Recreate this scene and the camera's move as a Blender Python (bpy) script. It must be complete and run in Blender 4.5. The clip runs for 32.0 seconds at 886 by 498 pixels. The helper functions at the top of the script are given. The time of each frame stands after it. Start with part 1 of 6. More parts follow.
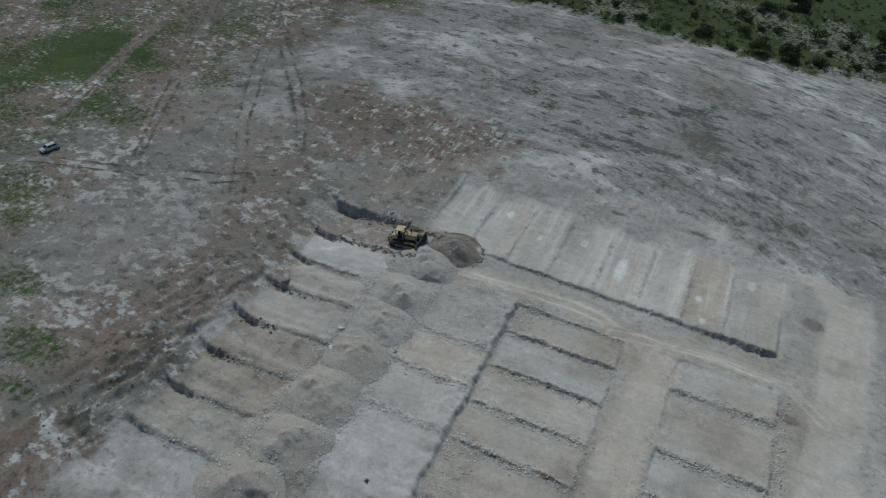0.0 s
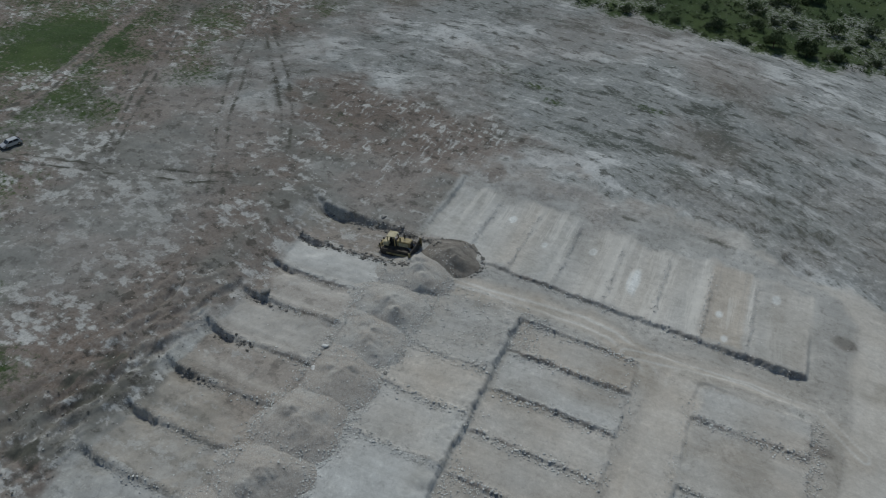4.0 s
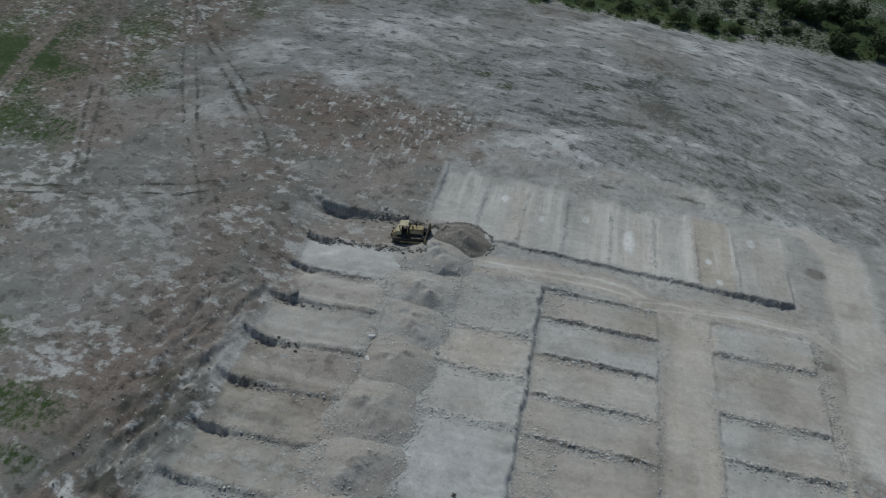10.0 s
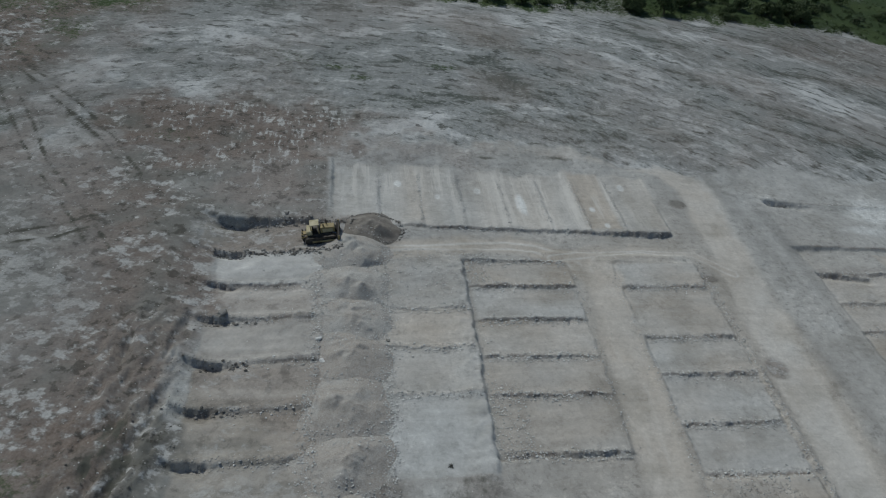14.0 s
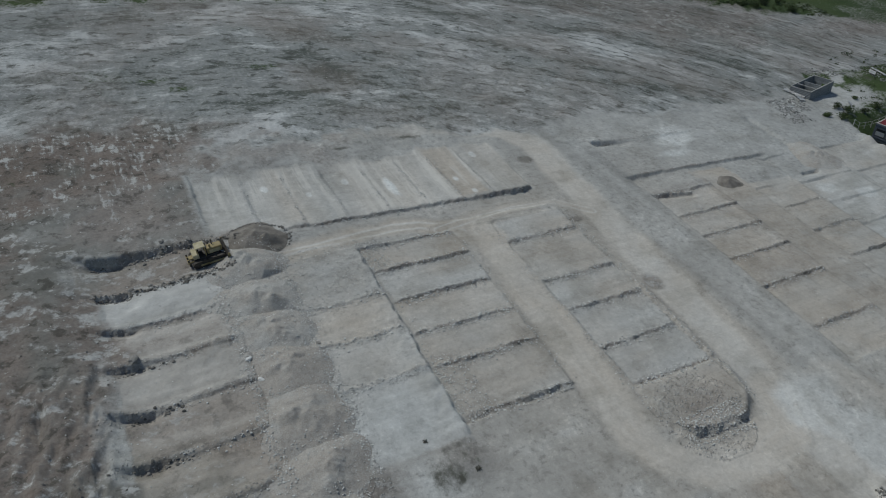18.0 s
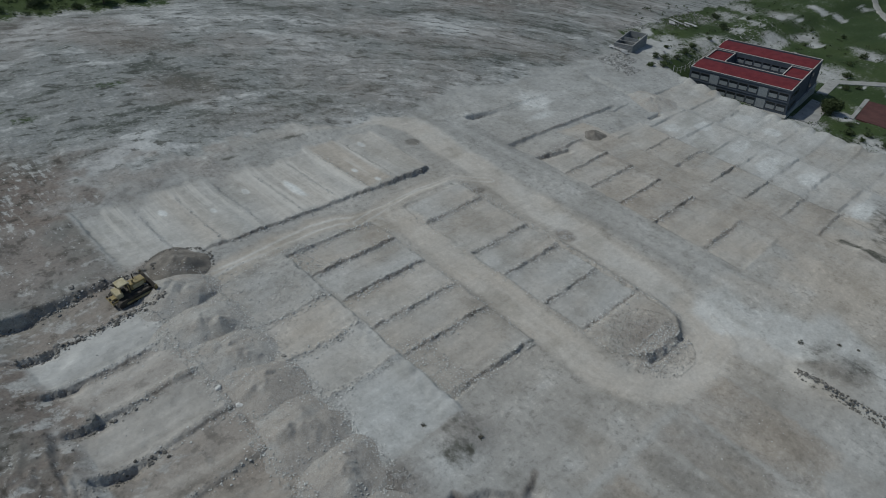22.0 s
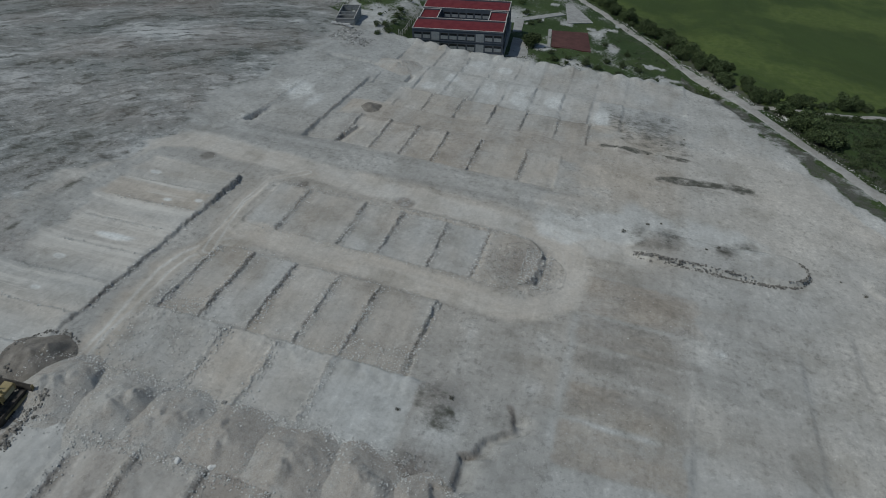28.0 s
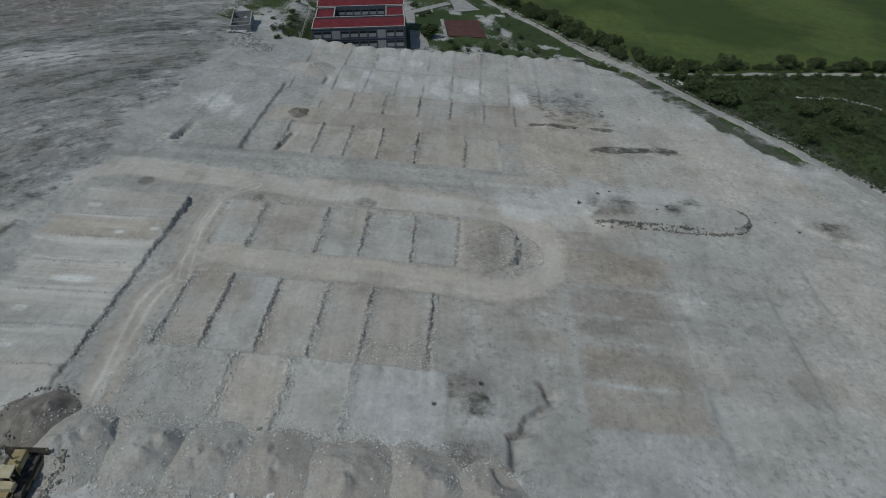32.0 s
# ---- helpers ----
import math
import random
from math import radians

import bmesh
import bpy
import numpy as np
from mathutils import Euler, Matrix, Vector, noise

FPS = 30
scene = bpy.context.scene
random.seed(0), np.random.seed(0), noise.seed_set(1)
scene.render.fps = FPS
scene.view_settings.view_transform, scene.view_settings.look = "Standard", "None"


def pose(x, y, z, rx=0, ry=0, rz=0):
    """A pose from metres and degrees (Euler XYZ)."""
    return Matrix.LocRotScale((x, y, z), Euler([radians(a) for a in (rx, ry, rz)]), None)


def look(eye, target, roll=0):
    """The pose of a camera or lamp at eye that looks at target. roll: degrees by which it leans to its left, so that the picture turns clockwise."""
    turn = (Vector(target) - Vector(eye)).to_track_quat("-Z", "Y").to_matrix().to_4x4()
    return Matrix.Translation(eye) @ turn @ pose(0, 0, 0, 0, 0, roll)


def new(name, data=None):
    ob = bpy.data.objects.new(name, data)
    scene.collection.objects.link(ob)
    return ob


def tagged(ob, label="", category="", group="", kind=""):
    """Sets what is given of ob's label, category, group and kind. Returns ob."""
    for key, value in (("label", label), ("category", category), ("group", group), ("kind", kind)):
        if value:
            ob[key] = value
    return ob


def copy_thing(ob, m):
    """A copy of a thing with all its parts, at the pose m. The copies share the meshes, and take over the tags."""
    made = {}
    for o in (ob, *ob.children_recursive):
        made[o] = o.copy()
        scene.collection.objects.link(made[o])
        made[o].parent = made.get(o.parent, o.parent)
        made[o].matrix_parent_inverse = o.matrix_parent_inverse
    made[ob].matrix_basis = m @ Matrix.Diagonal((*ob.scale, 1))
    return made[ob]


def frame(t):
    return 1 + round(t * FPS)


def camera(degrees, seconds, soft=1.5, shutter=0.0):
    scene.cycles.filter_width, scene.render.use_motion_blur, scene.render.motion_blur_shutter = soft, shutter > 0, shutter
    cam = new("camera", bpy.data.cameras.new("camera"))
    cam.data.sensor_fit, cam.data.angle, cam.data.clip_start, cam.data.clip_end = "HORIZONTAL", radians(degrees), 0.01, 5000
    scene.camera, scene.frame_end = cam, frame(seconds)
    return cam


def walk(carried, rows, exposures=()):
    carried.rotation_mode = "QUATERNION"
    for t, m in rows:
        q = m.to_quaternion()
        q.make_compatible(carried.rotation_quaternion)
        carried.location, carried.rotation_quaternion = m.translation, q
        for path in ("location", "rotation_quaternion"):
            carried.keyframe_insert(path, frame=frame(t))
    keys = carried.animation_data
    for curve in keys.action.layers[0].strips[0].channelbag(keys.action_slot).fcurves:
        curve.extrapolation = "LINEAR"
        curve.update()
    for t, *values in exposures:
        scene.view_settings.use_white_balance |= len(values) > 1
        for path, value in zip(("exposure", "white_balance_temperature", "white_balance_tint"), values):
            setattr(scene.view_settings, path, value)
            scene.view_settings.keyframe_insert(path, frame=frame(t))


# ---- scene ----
cam = camera(64.7, 32.0, 1.0)
PATH = [
    (0, (6.965, -6.517, 73.12), (-27.985, 68.792, 17.42), 0.1),
    (1, (5.565, -2.124, 71.478), (-29.437, 73.054, 15.578), 0.1),
    (2, (4.5, 1.164, 69.951), (-30.487, 76.185, 13.851), 0.1),
    (2.5, (4.017, 2.362, 69.44), (-30.858, 77.377, 13.29), 0.1),
    (4.5, (1.98, 1.838, 68.504), (-32.13, 77.349, 12.604), 0.9),
    (5, (0.746, 1.056, 68.47), (-33.325, 76.476, 12.37), 1.0),
    (6, (-2.31, -1.031, 68.346), (-36.145, 74.599, 12.346), 1.3),
    (6.5, (-4.08, -2.26, 68.374), (-34.299, 74.836, 12.374), 1.2),
    (7, (-5.922, -3.323, 68.334), (-35.978, 73.898, 12.334), 1.3),
    (8, (-9.273, -5.349, 68.116), (-38.661, 72.217, 12.216), 1.3),
    (9, (-12.645, -7.057, 68.265), (-40.237, 71.018, 12.265), 1.3),
    (9.5, (-14.208, -8.047, 68.421), (-38.288, 71.229, 12.421), 1.1),
    (10, (-16.109, -9.115, 68.562), (-33.737, 71.877, 12.612), 0.9),
    (11, (-20.45, -10.676, 68.486), (-29.741, 71.709, 12.536), 1.0),
    (12, (-24.41, -11.957, 68.557), (-26.357, 70.842, 12.457), 0.8),
    (13, (-27.977, -12.61, 68.508), (-26.549, 70.077, 12.308), 0.7),
    (13.5, (-29.861, -12.846, 68.478), (-25.018, 69.636, 12.178), 0.5),
    (15.5, (-37.737, -12.879, 68.681), (-18.581, 67.161, 11.881), 0.1),
    (16, (-39.644, -12.757, 68.72), (-16.937, 66.265, 11.77), -0.1),
    (17, (-43.678, -12.072, 68.993), (-13.93, 64.179, 11.543), -0.4),
    (18, (-47.777, -10.759, 69.142), (-11.656, 62.375, 11.292), -0.5),
    (19, (-51.796, -9.135, 69.406), (-10.3, 60.667, 11.106), -0.5),
    (20, (-55.647, -7.181, 69.499), (-9.036, 59.012, 10.849), -0.6),
    (21, (-59.056, -5.002, 69.644), (-7.75, 57.292, 10.594), -0.6),
    (22, (-62.552, -2.336, 69.785), (-6.777, 55.576, 10.385), -0.7),
    (23, (-65.787, 0.43, 69.938), (-5.718, 53.613, 10.188), -0.8),
    (24, (-68.756, 3.674, 70.088), (-4.81, 51.455, 9.938), -0.8),
    (24.5, (-70.17, 5.409, 70.052), (-4.211, 50.194, 9.702), -0.7),
    (26.5, (-74.95, 12.654, 70.258), (-2.626, 44.941, 9.208), -0.7),
    (27, (-76.035, 14.578, 70.347), (-2.393, 43.458, 9.147), -0.6),
    (28, (-77.994, 18.853, 70.674), (-2.363, 40.909, 9.074), -0.4),
    (29, (-79.51, 23.093, 70.781), (-2.445, 38.467, 8.881), -0.2),
    (30, (-80.685, 27.323, 70.798), (-2.652, 35.212, 8.748), -0.1),
    (30.5, (-81.06, 29.827, 70.748), (-2.817, 34.1, 8.698), 0.1),
    (31, (-81.433, 32.199, 70.692), (-3.182, 36.202, 8.592), 0.1),
    (31.5, (-81.561, 34.077, 70.595), (-3.312, 38.461, 8.495), -0.2),
    (32, (-81.642, 35.561, 70.526), (-3.441, 40.306, 8.426), -0.6),
]
walk(cam, [(t, look(eye, target, roll)) for t, eye, target, roll in PATH], ((0, -0.76), (8, -0.77), (20, -0.78), (32, -0.83)))

# ---------------------------------------------------------------- light
SUN_TO = Vector((-0.30, 0.42, 0.86)).normalized()
world = bpy.data.worlds.new("sky")
scene.world = world
world.use_nodes = True
sky = world.node_tree.nodes.new("ShaderNodeTexSky")
sky.sky_type, sky.sun_disc = "NISHITA", False
sky.sun_elevation = math.asin(SUN_TO.z)
sky.sun_rotation = math.atan2(SUN_TO.x, SUN_TO.y)
world.node_tree.links.new(sky.outputs[0], world.node_tree.nodes["Background"].inputs[0])
world.node_tree.nodes["Background"].inputs[1].default_value = 0.092
sun = new("sun", bpy.data.lights.new("sun", "SUN"))
sun.data.energy, sun.data.angle, sun.data.color = 3.0, radians(0.9), (1.0, 0.96, 0.90)
sun.matrix_world = look((0, 0, 200), Vector((0, 0, 200)) - SUN_TO)
scene.view_settings.use_white_balance = True
scene.view_settings.white_balance_temperature, scene.view_settings.white_balance_tint = 6330, 4

# ---------------------------------------------------------------- materials


class Nodes:
    """A few shorthands for building a node material."""

    def __init__(self, name):
        self.mat = bpy.data.materials.new(name)
        self.mat.use_nodes = True
        self.tree = self.mat.node_tree
        self.bsdf = self.tree.nodes["Principled BSDF"]
        self.bsdf.inputs["Specular IOR Level"].default_value = 0.25

    def put(self, socket, value):
        if isinstance(value, bpy.types.NodeSocket):
            self.tree.links.new(value, socket)
        elif value is not None:
            if socket.type == "RGBA" and len(value) == 3:
                value = (*value, 1)
            socket.default_value = value

    def node(self, kind, **values):
        n = self.tree.nodes.new("ShaderNode" + kind)
        for key, value in values.items():
            self.put(n.inputs[key.replace("_", " ")], value)
        return n

    def place(self, sx=1.0, sy=1.0, sz=1.0, turn=0.0):
        co = self.tree.nodes.new("ShaderNodeTexCoord")
        m = self.tree.nodes.new("ShaderNodeMapping")
        m.inputs["Scale"].default_value = (sx, sy, sz)
        m.inputs["Rotation"].default_value = (0, 0, turn)
        self.tree.links.new(co.outputs["Object"], m.inputs["Vector"])
        return m.outputs[0]

    def noise(self, scale, detail=4, rough=0.55, vector=None):
        n = self.tree.nodes.new("ShaderNodeTexNoise")
        n.inputs["Scale"].default_value, n.inputs["Detail"].default_value, n.inputs["Roughness"].default_value = scale, detail, rough
        self.tree.links.new(vector or self.place(), n.inputs["Vector"])
        return n.outputs["Fac"]

    def ramp(self, fac, a, b):
        n = self.tree.nodes.new("ShaderNodeMapRange")
        n.interpolation_type = "SMOOTHSTEP"
        self.put(n.inputs["Value"], fac)
        n.inputs["From Min"].default_value, n.inputs["From Max"].default_value = a, b
        return n.outputs["Result"]

    def math(self, op, a, b=0.0):
        n = self.tree.nodes.new("ShaderNodeMath")
        n.operation = op
        self.put(n.inputs[0], a)
        self.put(n.inputs[1], b)
        return n.outputs[0]

    def mix(self, fac, a, b, blend="MIX"):
        n = self.tree.nodes.new("ShaderNodeMix")
        n.data_type, n.blend_type = "RGBA", blend
        self.put(n.inputs[0], fac)
        self.put(n.inputs[6], a)
        self.put(n.inputs[7], b)
        return n.outputs[2]

    def random(self):
        return self.tree.nodes.new("ShaderNodeObjectInfo").outputs["Random"]

    def island(self):
        return self.tree.nodes.new("ShaderNodeNewGeometry").outputs["Random Per Island"]

    def attribute(self, name):
        n = self.tree.nodes.new("ShaderNodeAttribute")
        n.attribute_name = name
        s = self.tree.nodes.new("ShaderNodeSeparateColor")
        self.tree.links.new(n.outputs["Color"], s.inputs[0])
        return (*s.outputs, n.outputs["Alpha"])

    def bump(self, fac, strength=0.5, distance=0.05, under=None):
        n = self.tree.nodes.new("ShaderNodeBump")
        n.inputs["Strength"].default_value, n.inputs["Distance"].default_value = strength, distance
        self.put(n.inputs["Height"], fac)
        if under:
            self.tree.links.new(under, n.inputs["Normal"])
        return n.outputs[0]

    def done(self, color, rough=0.9, normal=None, metal=0.0):
        self.put(self.bsdf.inputs["Base Color"], color)
        self.put(self.bsdf.inputs["Roughness"], rough)
        self.bsdf.inputs["Metallic"].default_value = metal
        if normal:
            self.tree.links.new(normal, self.bsdf.inputs["Normal"])
        return self.mat


def earth_material():
    n = Nodes("graded_earth")
    tan, white, brown, grass = n.attribute("soil")
    weeds_shade, gravel, along, across = n.attribute("wear")
    tone, grain, combed, _ = n.attribute("tint")
    big = n.noise(0.05, 5)
    mid = n.noise(0.45, 7, 0.62)
    fine = n.noise(2.4, 6, 0.7)
    grit = n.noise(6.0, 4, 0.75)
    clod = n.noise(1.1, 6, 0.66)
    warp = n.tree.nodes.new("ShaderNodeTexNoise")
    warp.inputs["Scale"].default_value, warp.inputs["Detail"].default_value = 0.02, 5
    n.tree.links.new(n.place(), warp.inputs["Vector"])

    # the slope bends round the site: one coordinate along its contours, one up it
    apart = n.tree.nodes.new("ShaderNodeVectorMath")
    apart.operation = "SUBTRACT"
    n.tree.links.new(n.place(), apart.inputs[0])
    apart.inputs[1].default_value = (-40.0, 16.0, 0.0)
    xyz = n.tree.nodes.new("ShaderNodeSeparateXYZ")
    n.tree.links.new(apart.outputs[0], xyz.inputs[0])
    round_it = n.math("MULTIPLY", n.math("ARCTAN2", xyz.outputs[0], xyz.outputs[1]), 134.0)
    up_it = n.math("SQRT", n.math("ADD", n.math("MULTIPLY", xyz.outputs[0], xyz.outputs[0]), n.math("MULTIPLY", xyz.outputs[1], xyz.outputs[1])))

    def flow(sx, sy, amount):
        k = n.tree.nodes.new("ShaderNodeCombineXYZ")
        n.put(k.inputs[0], n.math("MULTIPLY", round_it, sx))
        n.put(k.inputs[1], n.math("MULTIPLY", up_it, sy))
        v = n.tree.nodes.new("ShaderNodeVectorMath")
        v.operation = "MULTIPLY_ADD"
        n.tree.links.new(warp.outputs["Color"], v.inputs[0])
        v.inputs[1].default_value = (amount, amount * 1.6, 0.0)
        n.tree.links.new(k.outputs[0], v.inputs[2])
        return v.outputs[0]

    streak_y = n.noise(1.0, 7, 0.7, n.place(0.42, 0.035, 0.1))
    # pale grey caliche, warmer where it is driven on
    c = n.mix(n.ramp(mid, 0.3, 0.7), (0.37, 0.376, 0.366), (0.43, 0.436, 0.424))
    c = n.mix(n.math("MULTIPLY", tan, n.ramp(mid, -0.6, 0.5)), c, n.mix(n.ramp(fine, 0.3, 0.7), (0.432, 0.389, 0.334), (0.486, 0.443, 0.384)))
    c = n.mix(n.math("MULTIPLY", white, n.ramp(mid, 0.0, 0.5)), c, n.mix(n.ramp(fine, 0.3, 0.7), (0.52, 0.535, 0.525), (0.63, 0.642, 0.628)))
    # wide blotches of damper and drier dust
    blotch = n.noise(0.11, 8, 0.62)
    c = n.mix(n.ramp(blotch, 0.50, 0.36), c, (0.84, 0.835, 0.82), "MULTIPLY")
    c = n.mix(n.ramp(blotch, 0.52, 0.66), c, (1.10, 1.10, 1.10), "MULTIPLY")
    # where the ground is not rolled smooth: clod and grit lows darker, highs paler
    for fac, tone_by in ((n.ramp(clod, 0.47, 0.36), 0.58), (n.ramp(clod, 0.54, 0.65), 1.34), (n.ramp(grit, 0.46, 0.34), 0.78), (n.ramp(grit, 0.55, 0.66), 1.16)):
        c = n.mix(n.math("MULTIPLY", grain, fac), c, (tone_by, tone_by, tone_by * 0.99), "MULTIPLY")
    # long scrape marks of the grader's blade
    marks = n.noise(1.0, 6, 0.62, n.place(0.07, 1.0, 0.4, 0.04))
    marks2 = n.noise(1.0, 7, 0.66, n.place(0.35, 0.6, 0.4, -0.5))
    for noise_of, k in ((marks, 0.34), (marks2, 0.34)):
        c = n.mix(n.math("MULTIPLY", n.ramp(noise_of, 0.53, 0.64), k), c, (1.12, 1.12, 1.12), "MULTIPLY")
        c = n.mix(n.math("MULTIPLY", n.ramp(noise_of, 0.47, 0.36), k), c, (0.84, 0.835, 0.825), "MULTIPLY")
    # thin pale and dark scuffs of turning wheels and blades
    for scale, keep, tone_by in ((0.16, 0.60, 1.22), (0.23, 0.57, 0.76), (0.34, 0.60, 1.2)):
        hair = n.math("ABSOLUTE", n.math("SUBTRACT", n.noise(scale, 3, 0.5), 0.5))
        where = n.ramp(n.noise(scale * 2.2, 3, 0.6), keep - 0.1, keep)
        c = n.mix(n.math("MULTIPLY", n.ramp(hair, 0.018, 0.004), n.math("MULTIPLY", where, 0.32)), c, (tone_by, tone_by, tone_by), "MULTIPLY")
    # wind-combed lime and thin dark weeds on the open slope
    sheets = n.noise(1.0, 6, 0.6, flow(0.022, 0.045, 1.4))
    wisps = n.noise(1.0, 7, 0.64, flow(0.068, 0.17, 2.6))
    flecks = n.noise(1.0, 6, 0.66, flow(0.24, 0.5, 2.0))
    specks = n.noise(1.0, 5, 0.68, flow(0.9, 1.6, 1.0))
    comb = n.math("ADD", n.math("ADD", n.math("MULTIPLY", sheets, 0.36), n.math("MULTIPLY", wisps, 0.32)), n.math("ADD", n.math("MULTIPLY", flecks, 0.22), n.math("MULTIPLY", specks, 0.10)))
    slope = n.mix(n.ramp(fine, 0.3, 0.7), (0.255, 0.268, 0.262), (0.32, 0.334, 0.327))
    slope = n.mix(n.ramp(comb, 0.505, 0.575), slope, n.mix(n.ramp(fine, 0.3, 0.7), (0.47, 0.485, 0.482), (0.59, 0.603, 0.598)))
    slope = n.mix(n.math("MULTIPLY", n.ramp(comb, 0.495, 0.425), 0.95), slope, n.mix(n.ramp(fine, 0.3, 0.7), (0.072, 0.083, 0.072), (0.145, 0.158, 0.143)))
    slope = n.mix(n.math("MULTIPLY", n.ramp(flecks, 0.45, 0.37), 0.85), slope, (0.085, 0.09, 0.08))
    slope = n.mix(n.math("MULTIPLY", n.ramp(specks, 0.56, 0.66), 0.4), slope, (0.60, 0.61, 0.60))
    slope = n.mix(n.math("MULTIPLY", n.ramp(n.noise(0.035, 5), 0.50, 0.64), 0.30), slope, (0.26, 0.225, 0.20))
    c = n.mix(n.ramp(n.math("ADD", along, n.math("MULTIPLY", n.math("SUBTRACT", mid, 0.5), 0.5)), 0.15, 0.85), c, slope)
    # scraper streaks up the slope
    c = n.mix(n.math("MULTIPLY", across, n.ramp(streak_y, 0.50, 0.59)), c, n.mix(fine, (0.56, 0.545, 0.505), (0.66, 0.645, 0.60)))
    c = n.mix(n.math("MULTIPLY", n.math("MULTIPLY", across, 0.5), n.ramp(streak_y, 0.48, 0.36)), c, (0.29, 0.285, 0.272))
    # turned brown topsoil with white lime showing through
    soil = n.mix(n.ramp(fine, 0.3, 0.7), (0.142, 0.114, 0.097), (0.235, 0.198, 0.170))
    soil = n.mix(n.ramp(n.noise(0.045, 5), 0.49, 0.62), soil, n.mix(fine, (0.105, 0.104, 0.090), (0.215, 0.212, 0.190)))
    c = n.mix(n.math("MULTIPLY", brown, n.ramp(mid, -0.2, 0.4)), c, soil)
    chop = n.noise(0.5, 9, 0.66)
    c = n.mix(n.math("MULTIPLY", n.math("MULTIPLY", brown, 0.8), n.ramp(chop, 0.48, 0.38)), c, (0.062, 0.058, 0.049))
    lime = n.math("ADD", n.math("MULTIPLY", n.noise(1.0, 8, 0.66, n.place(0.34, 0.46, 0.4, 0.4)), 0.7), n.math("MULTIPLY", n.noise(0.9, 6, 0.66), 0.3))
    lime = n.math("ADD", lime, n.math("ADD", n.math("MULTIPLY", n.math("SUBTRACT", n.noise(0.05, 5), 0.5), 0.38), -0.006))
    drag = n.noise(1.0, 7, 0.66, n.place(1.2, 0.24, 0.4, 0.32))
    lime = n.math("ADD", lime, n.math("MULTIPLY", n.math("MULTIPLY", combed, 0.6), n.math("SUBTRACT", drag, 0.54)))
    c = n.mix(n.math("MULTIPLY", n.math("MULTIPLY", brown, 0.45), n.ramp(lime, 0.46, 0.56)), c, (0.27, 0.262, 0.247))
    c = n.mix(n.math("MULTIPLY", n.math("MULTIPLY", brown, 0.78), n.ramp(lime, 0.525, 0.605)), c, n.mix(n.ramp(fine, 0.3, 0.7), (0.42, 0.43, 0.42), (0.66, 0.67, 0.655)))
    # weeds and grass; the weed mask also carries the churned ridge's painted shade
    green = n.mix(n.ramp(fine, 0.3, 0.7), (0.027, 0.048, 0.016), (0.052, 0.084, 0.028))
    green = n.mix(n.ramp(big, 0.4, 0.65), green, n.mix(fine, (0.042, 0.066, 0.022), (0.068, 0.100, 0.032)))
    sward = n.mix(n.ramp(mid, 0.3, 0.7), (0.070, 0.105, 0.026), (0.108, 0.145, 0.040))
    sward = n.mix(n.ramp(n.noise(0.022, 7, 0.62), 0.42, 0.60), sward, (0.052, 0.082, 0.022))
    green = n.mix(n.math("MULTIPLY", tan, n.ramp(grass, 0.5, 1.0)), green, sward)
    ragged = n.math("ADD", grass, n.math("MULTIPLY", n.math("SUBTRACT", clod, 0.5), 1.7))
    c = n.mix(n.math("MULTIPLY", n.ramp(ragged, 0.3, 0.85), n.ramp(grass, 0.02, 0.15)), c, green)
    dark = n.mix(fine, (0.060, 0.062, 0.050), (0.135, 0.134, 0.114))
    rag2 = n.math("ADD", weeds_shade, n.math("MULTIPLY", n.math("SUBTRACT", n.noise(1.0, 9, 0.72, n.place(0.45, 0.33, 0.3)), 0.5), 2.0))
    c = n.mix(n.math("MULTIPLY", n.ramp(rag2, 0.38, 1.0), n.ramp(weeds_shade, 0.02, 0.2)), c, dark)
    # stones
    v = n.tree.nodes.new("ShaderNodeTexVoronoi")
    v.inputs["Scale"].default_value = 2.2
    n.tree.links.new(n.place(), v.inputs["Vector"])
    stones = n.math("MULTIPLY", n.ramp(v.outputs["Distance"], 0.34, 0.16), n.ramp(n.math("ADD", gravel, n.math("MULTIPLY", grit, 0.9)), 0.72, 1.1))
    c = n.mix(n.math("MULTIPLY", stones, 0.6), c, n.mix(v.outputs["Color"], (0.30, 0.30, 0.29), (0.62, 0.62, 0.60)))
    # damp and dry stains
    c = n.mix(1.0, c, n.mix(tone, (0.42, 0.41, 0.395), (1.58, 1.59, 1.605)), "MULTIPLY")
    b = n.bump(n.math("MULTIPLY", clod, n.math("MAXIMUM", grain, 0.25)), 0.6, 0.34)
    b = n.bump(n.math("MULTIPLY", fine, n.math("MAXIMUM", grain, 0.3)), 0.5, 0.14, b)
    b = n.bump(marks, 0.2, 0.1, b)
    b = n.bump(n.math("MULTIPLY", across, streak_y), 0.5, 0.2, b)
    b = n.bump(stones, 0.8, 0.14, b)
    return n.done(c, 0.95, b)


EARTH = earth_material()



def plain(name, a, b, scale=2.0, rough=0.8, bump=0.2, dist=0.02, metal=0.0, spread=0.0):
    """A surface between two tones, mottled at two scales."""
    n = Nodes(name)
    coarse, fine = n.noise(scale, 5, 0.6), n.noise(scale * 9, 4, 0.6)
    c = n.mix(n.ramp(coarse, 0.3, 0.7), a, b)
    c = n.mix(n.math("MULTIPLY", n.ramp(fine, 0.45, 0.75), 0.35), c, tuple(0.55 * v for v in a))
    if spread:
        c = n.mix(n.math("MULTIPLY", n.random(), spread), c, tuple(0.45 * v for v in a))
    return n.done(c, rough, n.bump(fine, bump, dist), metal)


